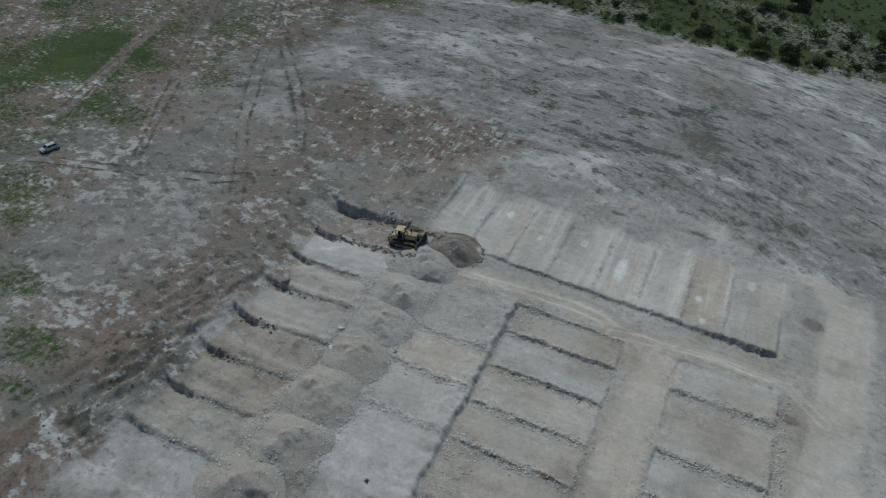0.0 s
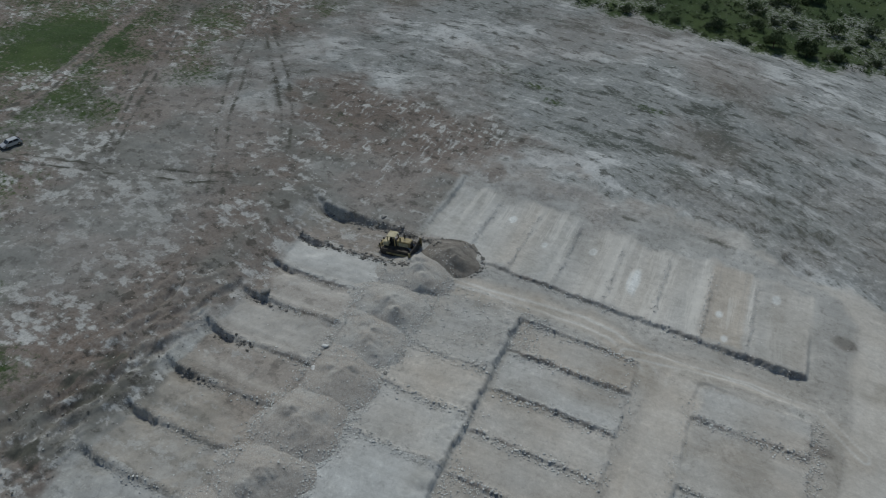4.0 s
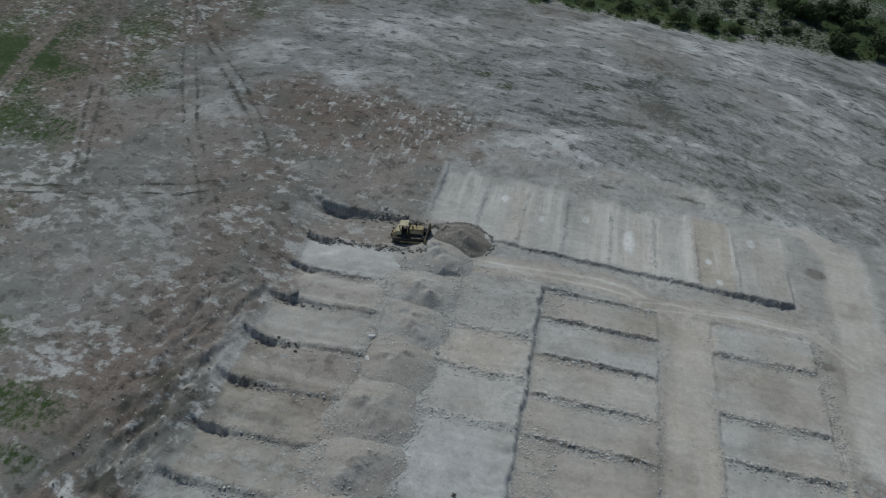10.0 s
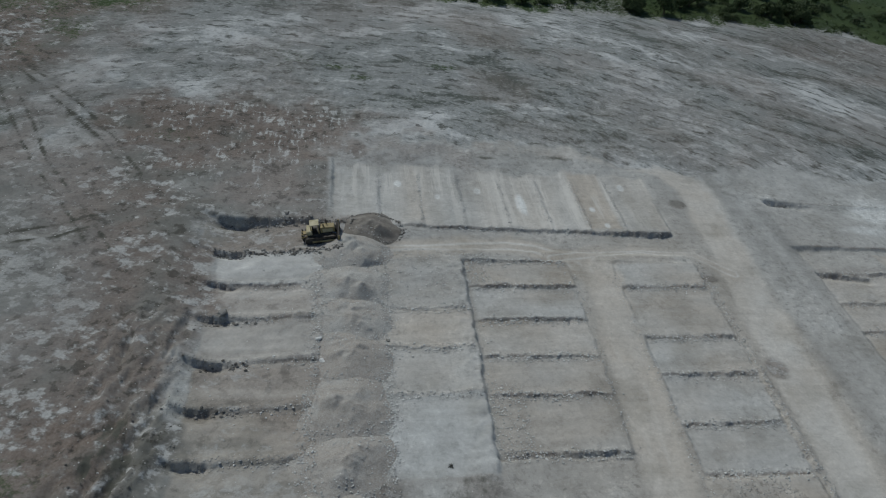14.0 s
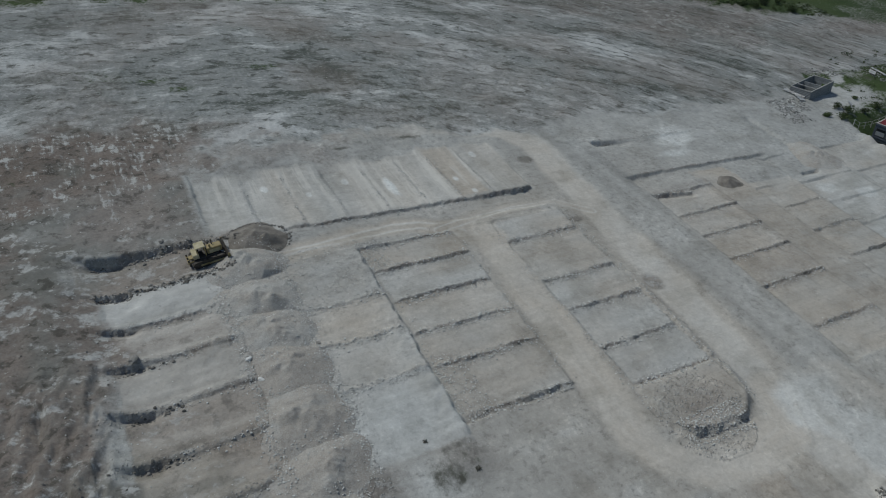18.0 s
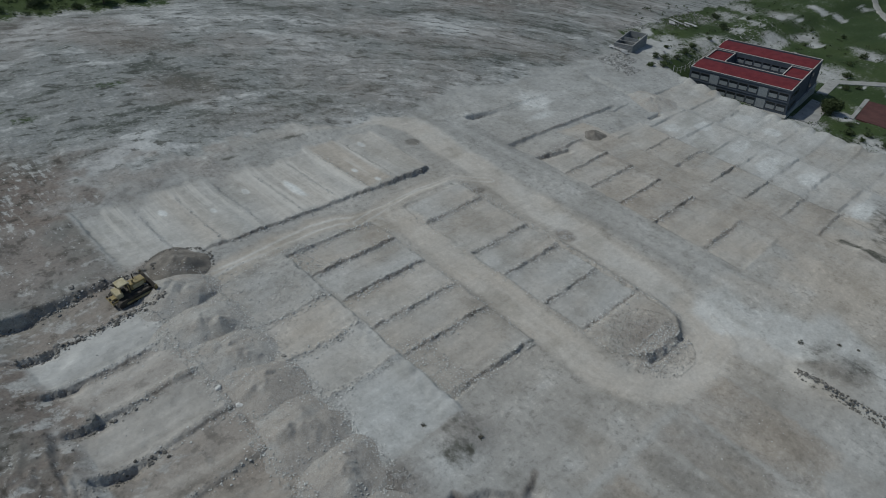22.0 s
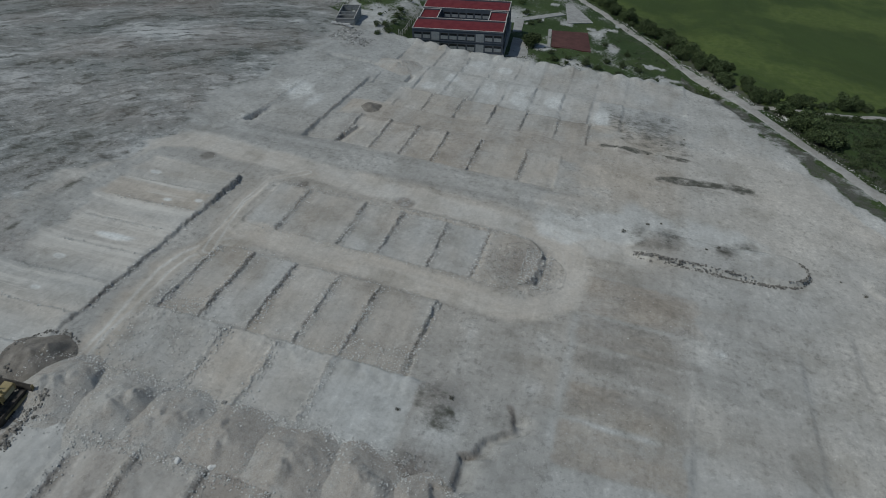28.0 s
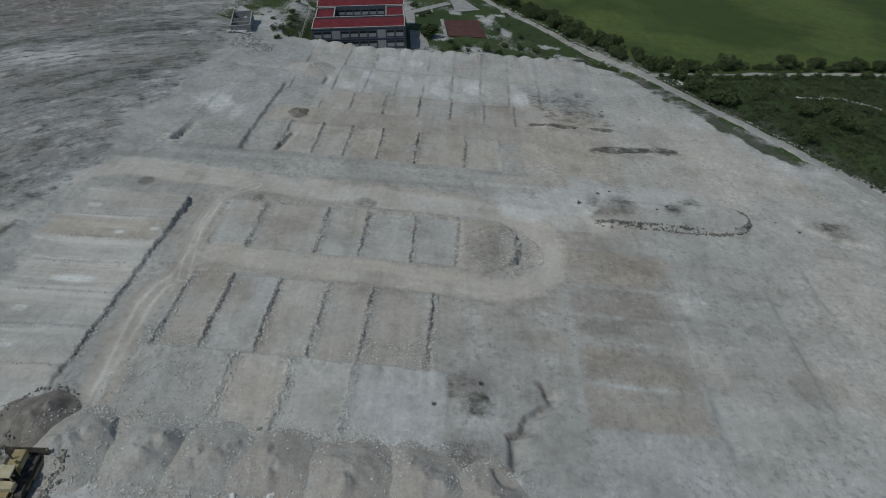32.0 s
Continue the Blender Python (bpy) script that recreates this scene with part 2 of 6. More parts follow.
def fill_material():
    n = Nodes("loose_fill")
    coarse, fine, grit = n.noise(0.35, 5, 0.6), n.noise(2.6, 6, 0.68), n.noise(8.0, 4, 0.7)
    grey = n.mix(n.ramp(fine, 0.3, 0.7), (0.40, 0.394, 0.37), (0.49, 0.482, 0.455))
    tan = n.mix(n.ramp(fine, 0.3, 0.7), (0.34, 0.315, 0.282), (0.43, 0.402, 0.365))
    c = n.mix(n.ramp(n.math("ADD", coarse, n.math("MULTIPLY", n.random(), 0.3)), 0.42, 0.78), grey, tan)
    c = n.mix(n.math("MULTIPLY", n.ramp(grit, 0.54, 0.68), 0.6), c, (0.58, 0.575, 0.555))
    c = n.mix(n.math("MULTIPLY", n.ramp(grit, 0.46, 0.34), 0.55), c, (0.17, 0.165, 0.15))
    return n.done(c, 0.95, n.bump(grit, 0.6, 0.08, n.bump(fine, 0.6, 0.12)))


def stone_material(name, lo, hi):
    n = Nodes(name)
    c = n.mix(n.island(), lo, hi)
    c = n.mix(n.math("MULTIPLY", n.ramp(n.noise(3.0, 4), 0.4, 0.7), 0.4), c, tuple(0.6 * v for v in lo))
    return n.done(c, 0.92, n.bump(n.noise(6.0, 4, 0.7), 0.5, 0.05))


def leaf_material(name, lo, hi):
    n = Nodes(name)
    c = n.mix(n.island(), lo, hi)
    c = n.mix(n.math("MULTIPLY", n.random(), 0.45), c, tuple(0.55 * v for v in lo))
    return n.done(c, 0.75)


def roof_material():
    n = Nodes("red_roof")
    c = n.mix(n.ramp(n.noise(0.5, 5), 0.3, 0.7), (0.118, 0.018, 0.025), (0.165, 0.030, 0.036))
    c = n.mix(n.math("MULTIPLY", n.ramp(n.noise(4.0, 5, 0.65), 0.5, 0.75), 0.5), c, (0.14, 0.05, 0.05))
    return n.done(c, 0.8, n.bump(n.noise(1.0, 2, 0.5, n.place(6.0, 0.2, 1.0)), 0.3, 0.02))


def block_wall_material():
    n = Nodes("concrete_block")
    b = n.tree.nodes.new("ShaderNodeTexBrick")
    b.inputs["Scale"].default_value = 1.0
    b.inputs["Brick Width"].default_value, b.inputs["Row Height"].default_value, b.inputs["Mortar Size"].default_value = 0.4, 0.2, 0.012
    n.put(b.inputs["Color1"], (0.26, 0.275, 0.28))
    n.put(b.inputs["Color2"], (0.32, 0.335, 0.34))
    n.put(b.inputs["Mortar"], (0.16, 0.165, 0.17))
    m = n.tree.nodes.new("ShaderNodeMapping")
    co = n.tree.nodes.new("ShaderNodeTexCoord")
    m.inputs["Rotation"].default_value = (radians(90), 0, 0)
    n.tree.links.new(co.outputs["Object"], m.inputs["Vector"])
    n.tree.links.new(m.outputs[0], b.inputs["Vector"])
    c = n.mix(n.math("MULTIPLY", n.ramp(n.noise(0.8, 5), 0.45, 0.75), 0.5), b.outputs["Color"], (0.12, 0.125, 0.125))
    return n.done(c, 0.9, n.bump(n.noise(14, 3), 0.3, 0.01))


def glass_material():
    n = Nodes("dark_window_glass")
    n.bsdf.inputs["Specular IOR Level"].default_value = 0.5
    return n.done(n.mix(n.random(), (0.012, 0.015, 0.02), (0.035, 0.042, 0.05)), 0.12)


FILL = fill_material()
FRESH = plain("fresh_brown_soil", (0.175, 0.16, 0.14), (0.285, 0.265, 0.238), 0.6, 0.95, 0.8, 0.15)
STONE = stone_material("pale_limestone", (0.36, 0.362, 0.348), (0.68, 0.682, 0.66))
DARK_STONE = stone_material("dark_rubble", (0.11, 0.105, 0.095), (0.30, 0.29, 0.27))
GREY_RUBBLE = stone_material("grey_rubble", (0.15, 0.15, 0.145), (0.46, 0.46, 0.45))
WHITE_STONE = stone_material("white_limestone", (0.55, 0.55, 0.53), (0.72, 0.72, 0.70))
LEAF = leaf_material("dark_foliage", (0.045, 0.066, 0.028), (0.112, 0.152, 0.062))
LEAF_GREY = leaf_material("grey_green_foliage", (0.048, 0.066, 0.034), (0.108, 0.140, 0.068))
LEAF_DRY = leaf_material("dry_brush", (0.10, 0.10, 0.08), (0.20, 0.195, 0.16))
BARK = plain("bark", (0.07, 0.055, 0.04), (0.13, 0.105, 0.08), 4.0, 0.9, 0.6, 0.03)
WALL_BLUE = plain("blue_grey_render", (0.075, 0.09, 0.115), (0.105, 0.12, 0.15), 0.6, 0.8, 0.2, 0.01)
PANEL = plain("pale_grey_panel", (0.28, 0.30, 0.32), (0.36, 0.38, 0.40), 1.2, 0.7, 0.1, 0.01)
COPING = plain("cream_coping", (0.42, 0.41, 0.39), (0.55, 0.54, 0.51), 1.0, 0.8, 0.1, 0.01)
RED = roof_material()
GLASS = glass_material()
BLOCK = block_wall_material()
CONCRETE = plain("worn_concrete", (0.30, 0.30, 0.29), (0.42, 0.42, 0.405), 0.5, 0.9, 0.3, 0.02)
COURT = plain("faded_red_court_paint", (0.085, 0.040, 0.038), (0.13, 0.062, 0.055), 0.35, 0.9, 0.2, 0.01)
ROAD = plain("dusty_lane_surface", (0.32, 0.31, 0.29), (0.44, 0.43, 0.405), 0.35, 0.95, 0.4, 0.03)
YELLOW = plain("worn_yellow_paint", (0.26, 0.205, 0.095), (0.38, 0.315, 0.175), 1.2, 0.55, 0.2, 0.01)
CREAM = plain("sun_bleached_yellow_paint", (0.42, 0.37, 0.23), (0.54, 0.49, 0.34), 1.5, 0.6, 0.2, 0.01)
STEEL = plain("dirty_steel", (0.05, 0.047, 0.043), (0.11, 0.10, 0.09), 2.0, 0.65, 0.4, 0.02, 0.4)
RUBBER = plain("black_rubber", (0.02, 0.02, 0.02), (0.035, 0.035, 0.034), 4.0, 0.8, 0.3, 0.01)
SILVER = plain("silver_car_paint", (0.50, 0.52, 0.54), (0.58, 0.60, 0.62), 0.8, 0.3, 0.02, 0.002, 0.3)
CHROME = plain("bright_metal", (0.5, 0.5, 0.5), (0.6, 0.6, 0.6), 5.0, 0.25, 0.05, 0.002, 1.0)
WHITE_SHEET = plain("white_sheet", (0.68, 0.69, 0.70), (0.8, 0.8, 0.8), 1.5, 0.6, 0.2, 0.01)
LAMP = plain("lamp_glass", (0.6, 0.6, 0.58), (0.7, 0.7, 0.68), 8.0, 0.2, 0.0, 0.001)
RED_LAMP = plain("red_lamp_glass", (0.35, 0.02, 0.02), (0.4, 0.03, 0.03), 8.0, 0.2, 0.0, 0.001)

# ---------------------------------------------------------------- terrain shape
# The site's own grid is the world's: x runs across the lots, y up the slope, 7.5 m a lot.


HASH = np.random.default_rng(77).uniform(size=16384)


def value_noise(x, y, s):
    xi, yi = np.floor(x), np.floor(y)
    fx, fy = x - xi, y - yi
    fx, fy = fx * fx * (3 - 2 * fx), fy * fy * (3 - 2 * fy)

    xi, yi = xi.astype(np.int64) * 73856093, yi.astype(np.int64) * 19349663

    def corner(a, b):
        return HASH[((xi + 73856093 * a) ^ (yi + 19349663 * b) ^ (s * 83492791)) >> 3 & 16383]

    top = corner(0, 0) * (1 - fx) + corner(1, 0) * fx
    low = corner(0, 1) * (1 - fx) + corner(1, 1) * fx
    return (top * (1 - fy) + low * fy) * 2 - 1


def fbm(x, y, s, octaves=4):
    total, gain = 0 * x, 1.0
    for k in range(octaves):
        total = total + gain * value_noise(x * 2**k + 17.3 * k, y * 2**k - 9.1 * k, s + k)
        gain *= 0.5
    return total


def smooth(a, b, x):
    t = np.clip((x - a) / (b - a), 0, 1)
    return t * t * (3 - 2 * t)


def between(a, b, x, w=0.6):
    return smooth(a - w / 2, a + w / 2, x) * (1 - smooth(b - w / 2, b + w / 2, x))


def box(x0, x1, y0, y1, x, y, w=0.6):
    return between(x0, x1, x, w) * between(y0, y1, y, w)


def off_line(points, x, y):
    """Distance from a bent line."""
    best = np.full(np.shape(x), 1e9)
    for (ax, ay), (bx, by) in zip(points, points[1:]):
        dx, dy = bx - ax, by - ay
        t = np.clip(((x - ax) * dx + (y - ay) * dy) / (dx * dx + dy * dy), 0, 1)
        best = np.minimum(best, np.hypot(x - ax - t * dx, y - ay - t * dy))
    return best


def stairs(y, lines, w=0.16, fade=0.0):
    """Terraces: level between the lines, with a bank at each."""
    lines = sorted(lines)
    mids = [lines[0] - 3.7] + [(a + b) / 2 for a, b in zip(lines, lines[1:])] + [lines[-1] + 3.7]
    out = np.full(np.shape(y), mids[0])
    for line, a, b in zip(lines, mids, mids[1:]):
        out = out + (b - a) * smooth(line - w - fade, line + w + fade, y)
    out = np.where(y < mids[0], y, out)
    return np.where(y > mids[-1], y, out)


ROWS_A = (34.2, 41.6, 49.0, 56.8, 64.8, 72.0, 79.4, 87.2)
ROWS_C = (51.0, 59.2, 66.8)
ROWS_D = (41.8, 51.0, 57.8, 65.0, 72.2, 78.4)
ROWS_E = (38.8, 46.4, 54.9, 62.0, 73.3)
ROWS_F = (38.5, 49.2, 57.0, 64.0, 70.5, 77.8)
ROWS_G = (27.1, 34.6, 42.8, 50.6, 59.0, 67.0)
ROWS_I = (20.0, 28.0, 35.6, 43.4, 50.6, 57.6, 65.4, 73.5)
COLUMNS_H = (-32.0, -24.6, -17.2, -9.4, -2.0, 5.0, 11.6)
STREET_TOP = [(-34, 80.6), (-27, 81.2), (-20.5, 81.6), (-11.2, 82.6), (-6.5, 81.9), (-1.8, 79.6), (2.0, 75)]
STREET_SIDE = [(-4, 79.6), (3, 81.0), (12.4, 82.4), (21.6, 81.7), (27, 77)]
STREET_MID = [(4.0, 80), (3.0, 68), (2.1, 58), (1.2, 41), (0.6, 33), (2.6, 27), (7, 24.3), (14, 23.2), (21, 25), (25, 32)]
STREET_BIG = [(-55, 131), (-41.8, 128), (-27.8, 123.5), (-13.4, 118), (4.3, 115.3), (16.8, 113), (26, 109.5), (30, 103), (29.6, 95.5), (28.6, 79.5), (27.2, 64), (26.4, 50), (25.8, 38), (24.6, 30), (24, 24), (25, 14)]
SITE_EDGE = [(123.5, 4), (118, -5.5), (106.5, -10.9), (90.8, -15.5), (66.2, -28.2), (20, -52), (-60, -92)]
LANE = [(330, 106), (276, 74.6), (243, 57), (208.2, 35), (173, 13.8), (145.4, 0), (127.5, -8.0), (115.7, -14.4), (103, -21.5), (92.7, -27.7), (71.6, -40.0), (54.4, -48.5), (30, -60), (-10, -80)]


def plane(x, y):
    return -5.56 - 0.1069 * x + 0.0902 * y


def outside(x, y):
    """How far past the site's south-east edge, in metres (negative inside)."""
    ex = np.interp(y, [-92, -52, -28.2, -15.5, -10.9, -5.5, 4, 14, 38, 66, 82, 92, 120], [-60, 20, 66, 91, 106.5, 117.5, 122, 121.5, 118.5, 116.0, 117.0, 121, 135])
    return x - ex


def height(x, y):
    wob = 0.13 * fbm(x * 0.3, y * 0.3, 3, 2) + 0.17 * fbm(x * 1.5, y * 1.5, 5, 3)
    wobx = 0.13 * fbm(x * 0.3, y * 0.3, 8, 2) + 0.15 * fbm(x * 1.5, y * 1.5, 9, 3)
    yy, xx = y + wob, x + wobx
    z = plane(x, y)
    soften = 0.75 * smooth(0.15, 0.8, fbm(x * 0.2, y * 0.2, 12, 3))
    jag = 0.55 * fbm(x * 0.7, y * 0.7, 17, 3)
    ragged = 0.3 + 0.7 * smooth(-0.4, 0.5, fbm(x * 0.35, y * 0.1, 16, 3))
    # banks of the terraces, band by band
    def band(u0, u1, v0, v1, lines, keep, mid, z, flat=1.0, w=0.1):
        m = box(u0, u1, v0, v1, xx, yy, 0.35)
        yq = y + flat * ragged * (stairs(yy, lines, w, soften) - y)
        xq = x + keep * (mid - x)
        return z + m * (plane(xq, yq) - z)

    bend = 2.2 * smooth(-54, -63, x) ** 2
    mA = between(-66, -41, x, 0.8) * between(27, 87.4, yy + bend * -1, 0.8)
    yq = y + (0.32 + 0.3 * smooth(-50, -55, x)) * (stairs(yy - bend, ROWS_A, 0.1, 0.2 * soften) - y)
    ramp = smooth(-53, -65, x)
    zA = plane(x + 0.75 * (-41 - x), yq) - 0.1
    zA = zA + ramp * (plane(x, y) - zA)
    # the cut is deepest where each strip begins
    for line in ROWS_A:
        s = y - bend - line
        deep = 0.7 if line in (79.4, 87.2, 56.8, 41.6) else 0.5
        zA = zA - deep * between(-58.2, -53.6, xx, 1.6) * smooth(-1.9, -0.3, s + wob) * (1 - smooth(-0.25, 0.25, s + wob))
        zA = zA + 0.2 * np.exp(-(((s + wob - 0.6) / 0.5) ** 2)) * between(-59, -41, x, 3.0)
    zA = zA - 0.32 * between(79.6, 87.0, yy) * smooth(-62, -56, x)
    z = z + mA * (zA - z)
    z = band(-41, -19.3, 38.5, 80.0, ROWS_C, 0.2, -26, z, 0.35)
    z = band(-19.2, -1.9, 41.2, 78.6, ROWS_D, 0.3, -10, z, 0.75)
    z = band(6.2, 20.6, 30.5, 79.5, ROWS_E, 0.35, 13.5, z, 0.55)
    z = band(43.0, 58.6, 31.0, 85.0, ROWS_F, 0.4, 51, z, 0.68)
    z = band(67.8, 80.2, 20.0, 74.0, ROWS_G, 0.4, 76, z, 0.72)
    z = band(80.6, 98.0, 14.0, 84.0, ROWS_I, 0.4, 91, z, 0.8, 0.15)
    z = band(100.0, 122.0, 4.0, 84.0, ROWS_I, 0.5, 110, z, 0.55, 0.3)
    # the finished platform above the upper street: lots side by side
    mH = between(-40.2, 19.6, xx, 0.6) * smooth(86.5, 86.85, yy) * (1 - smooth(99, 110, y))
    xq = x + (0.12 + 0.3 * smooth(-0.4, 0.6, fbm(x * 0.2, y * 0.25, 14, 3))) * (stairs(xx + 0.3 * fbm(x * 0.2, y * 0.2, 15, 2), COLUMNS_H, 0.25) - x)
    z = z + mH * (plane(xq, y + 0.7 * (94 - y)) - 0.33 + 0.2 * smooth(-34, -14, x) + 0.5 * smooth(4, 17, x) - z)
    cut = between(81.4, 86.7, yy) * between(-30, 19, x, 3.0)
    z = z - cut * (0.12 + 0.12 * smooth(-14, 14, x))
    # low berms of loose soil along the lot lines
    for lines, u0, u1 in ((ROWS_C, -31.5, -19.8), (ROWS_D, -18, -2.6), (ROWS_E, 6.8, 20), (ROWS_F, 43.8, 58.2), (ROWS_G, 68.6, 83)):
        for line in lines:
            z = z + 0.1 * np.exp(-(((yy - line - 0.3) / 0.25) ** 2)) * (1 - 0.8 * np.clip(soften, 0, 1)) * between(u0, u1, x, 1.0)
    for line in COLUMNS_H:
        z = z + 0.07 * np.exp(-(((xx - line + 0.4) / 0.4) ** 2)) * between(88, 104, y, 2.0)
    # bank between the second and third band, lines beyond the big street
    z = z + (0.42 + 0.3 * jag) * smooth(-24, -19.8, x) * (1 - smooth(-0.12, 0.12, xx + 19.35 + 0.4 * jag)) * between(39.5, 78, y, 3.0)
    for line, u0, u1, drop in ((85.3, 42, 82, 0.55), (98.6, 50, 72, 0.22)):
        z = z - drop * smooth(-6, -1, yy - line) * (1 - smooth(-0.3, 0.3, yy - line)) * between(u0, u1, x, 2.0)
    hole = yy - 99.9 + 0.16 * (x - 44) + 0.5 * jag
    z = z - 1.5 * smooth(-2.6, -0.3, hole) * (1 - smooth(-0.3, 0.4, hole)) * smooth(42.6, 44.6, xx) * (1 - smooth(46, 54, xx))
    cut = yy - 77.6 - 0.18 * (47.5 - x) + 0.6 * jag
    z = z - 0.7 * smooth(-2.0, -0.3, cut) * (1 - smooth(-0.25, 0.25, cut)) * between(43, 52, xx, 1.6)
    z = z - 0.7 * smooth(-2.0, -0.3, yy - 76.6) * (1 - smooth(-0.2, 0.2, yy - 76.6)) * between(84.5, 90, xx, 1.0)
    edge = xx - 93.8 + 0.5 * jag
    z = z - 0.55 * smooth(-3.0, -0.4, edge) * (1 - smooth(-0.2, 0.2, edge)) * between(87, 101, y, 2.0)
    # rounded head of the middle block, and the raised island with the stone edge
    d = np.hypot((x - 13.4) / 7.2, np.minimum(y - 33.0, 0) / 5.2) + 0.06 * wob
    head = (1 - smooth(0.93, 1.05, d)) * (1 - smooth(37.8, 38.6, yy)) * smooth(26.5, 27.5, y)
    z = z + head * 0.6
    ring = np.hypot((x - 13.6) / 8.4, np.minimum(y - 34.0, 0) / 5.9)
    z = z + (0.3 + 0.35 * jag) * np.exp(-(((ring - 0.93) / 0.09) ** 2)) * between(27.5, 60, y, 4.0) * smooth(6, 9, x)
    lip = yy - 28.7 + 0.4 * jag
    z = z - 0.55 * smooth(-1.6, -0.3, lip) * (1 - smooth(-0.25, 0.25, lip)) * between(8.5, 18.4, x, 1.5)
    isl = off_line([(29.0, 12.0), (29.5, -5), (31.0, -12.5)], x, y) + 0.5 * wob
    z = z + 1.0 * (1 - smooth(4.35, 4.7, isl)) * smooth(16, 11, y)
    isl = off_line([(32.5, -31.5), (29.5, -39)], x, y) + 0.5 * wob
    z = z + 0.5 * (1 - smooth(3.6, 4.6, isl))
    # scarps in the fill below the third row
    scarp = [(-19.5, 27.0), (-21.2, 26.2), (-23, 26.0), (-26, 29.2), (-28.4, 29.7), (-29, 31.4), (-31.8, 31.0), (-33.9, 31.0), (-34.6, 33.0), (-37, 32.2)]
    sy = np.interp(x, [p[0] for p in scarp[::-1]], [p[1] for p in scarp[::-1]]) + 0.5 * jag
    z = z - (0.95 + 0.5 * jag) * (1 - smooth(sy - 0.32, sy + 0.32, y)) * smooth(sy - 3.2, sy - 0.6, y) * between(-37, -20.5, x, 1.2)
    z = z + 0.5 * np.exp(-(((x + 22.5) / 3.5) ** 2) - ((y - 36.0) / 3.0) ** 2)
    # low plots at the near end
    for line, u0, u1 in ((3.9, -30, -10), (-12.4, -22, 8), (-21.3, 3, 15)):
        z = z - 0.28 * smooth(-5, -0.6, yy - line) * (1 - smooth(-0.2, 0.2, yy - line)) * between(u0, u1, x, 2.0)
    # the site ends in a fill slope; the ground past it lies lower
    o = outside(x, y) + 0.7 * fbm(x * 0.12, y * 0.12, 21, 2)
    fall = smooth(-0.5, 6.0, o) * smooth(-14, 4, y) * (1 - smooth(88, 100, y))
    z = z - 3.4 * fall
    z = z + (0.35 + 0.75 * np.abs(np.sin(y * 0.62 + 0.9 * fbm(y * 0.15, 0 * y, 44, 2)))) * np.exp(-(((o + 0.6) / 1.7) ** 2)) * smooth(0, 12, y) * (1 - smooth(84, 92, y))
    gully = off_line([(123, 84), (124, 60), (126, 40), (128, 20)], x, y)
    z = z - 0.5 * (1 - smooth(0, 3, gully))
    # wheel ruts, churned ground, unevenness
    rough = 0.10 + 0.16 * (1 - box(-41, 120, -30, 106, x, y, 8)) * smooth(-75, -62, -np.abs(x + 20) * 0 + x * 0 - 60)
    churn = smooth(-57, -61, x) * smooth(-72, -66, x) * smooth(22, 32, y) * (1 - smooth(60, 72, y))
    z = z + rough * fbm(x * 0.22, y * 0.22, 31, 4) + churn * (1.1 * (0.6 - np.abs(fbm(x * 0.55 - y * 0.12, y * 0.14, 35, 4))) + 0.1)
    z = z + 0.12 * np.abs(fbm(x * 1.1, y * 0.5, 37, 3)) * smooth(106, 112, y)
    z = z + 0.5 * fbm(x * 0.03, y * 0.03, 41, 2) * smooth(112, 150, y)
    for path, w in ((STREET_TOP, 2.2), (STREET_MID, 3.1), (STREET_BIG, 3.8)):
        z = z - 0.12 * (1 - smooth(w - 0.8, w + 0.8, off_line(path, x, y) + wob))
    return z

# ---------------------------------------------------------------- the ground, one sheet


def axis(stops, steps, far, grow=1.05):
    """Grid lines: an even step in each stretch between the stops, widening past both ends."""
    core = np.concatenate([np.arange(a, b - s / 2, s) for a, b, s in zip(stops, stops[1:], steps)] + [[stops[-1]]])
    low, high = (np.cumsum(s * grow ** np.arange(1, 400)) for s in (steps[0], steps[-1]))
    return np.concatenate([(stops[0] - low[low < far])[::-1], core, stops[-1] + high[high < far]])


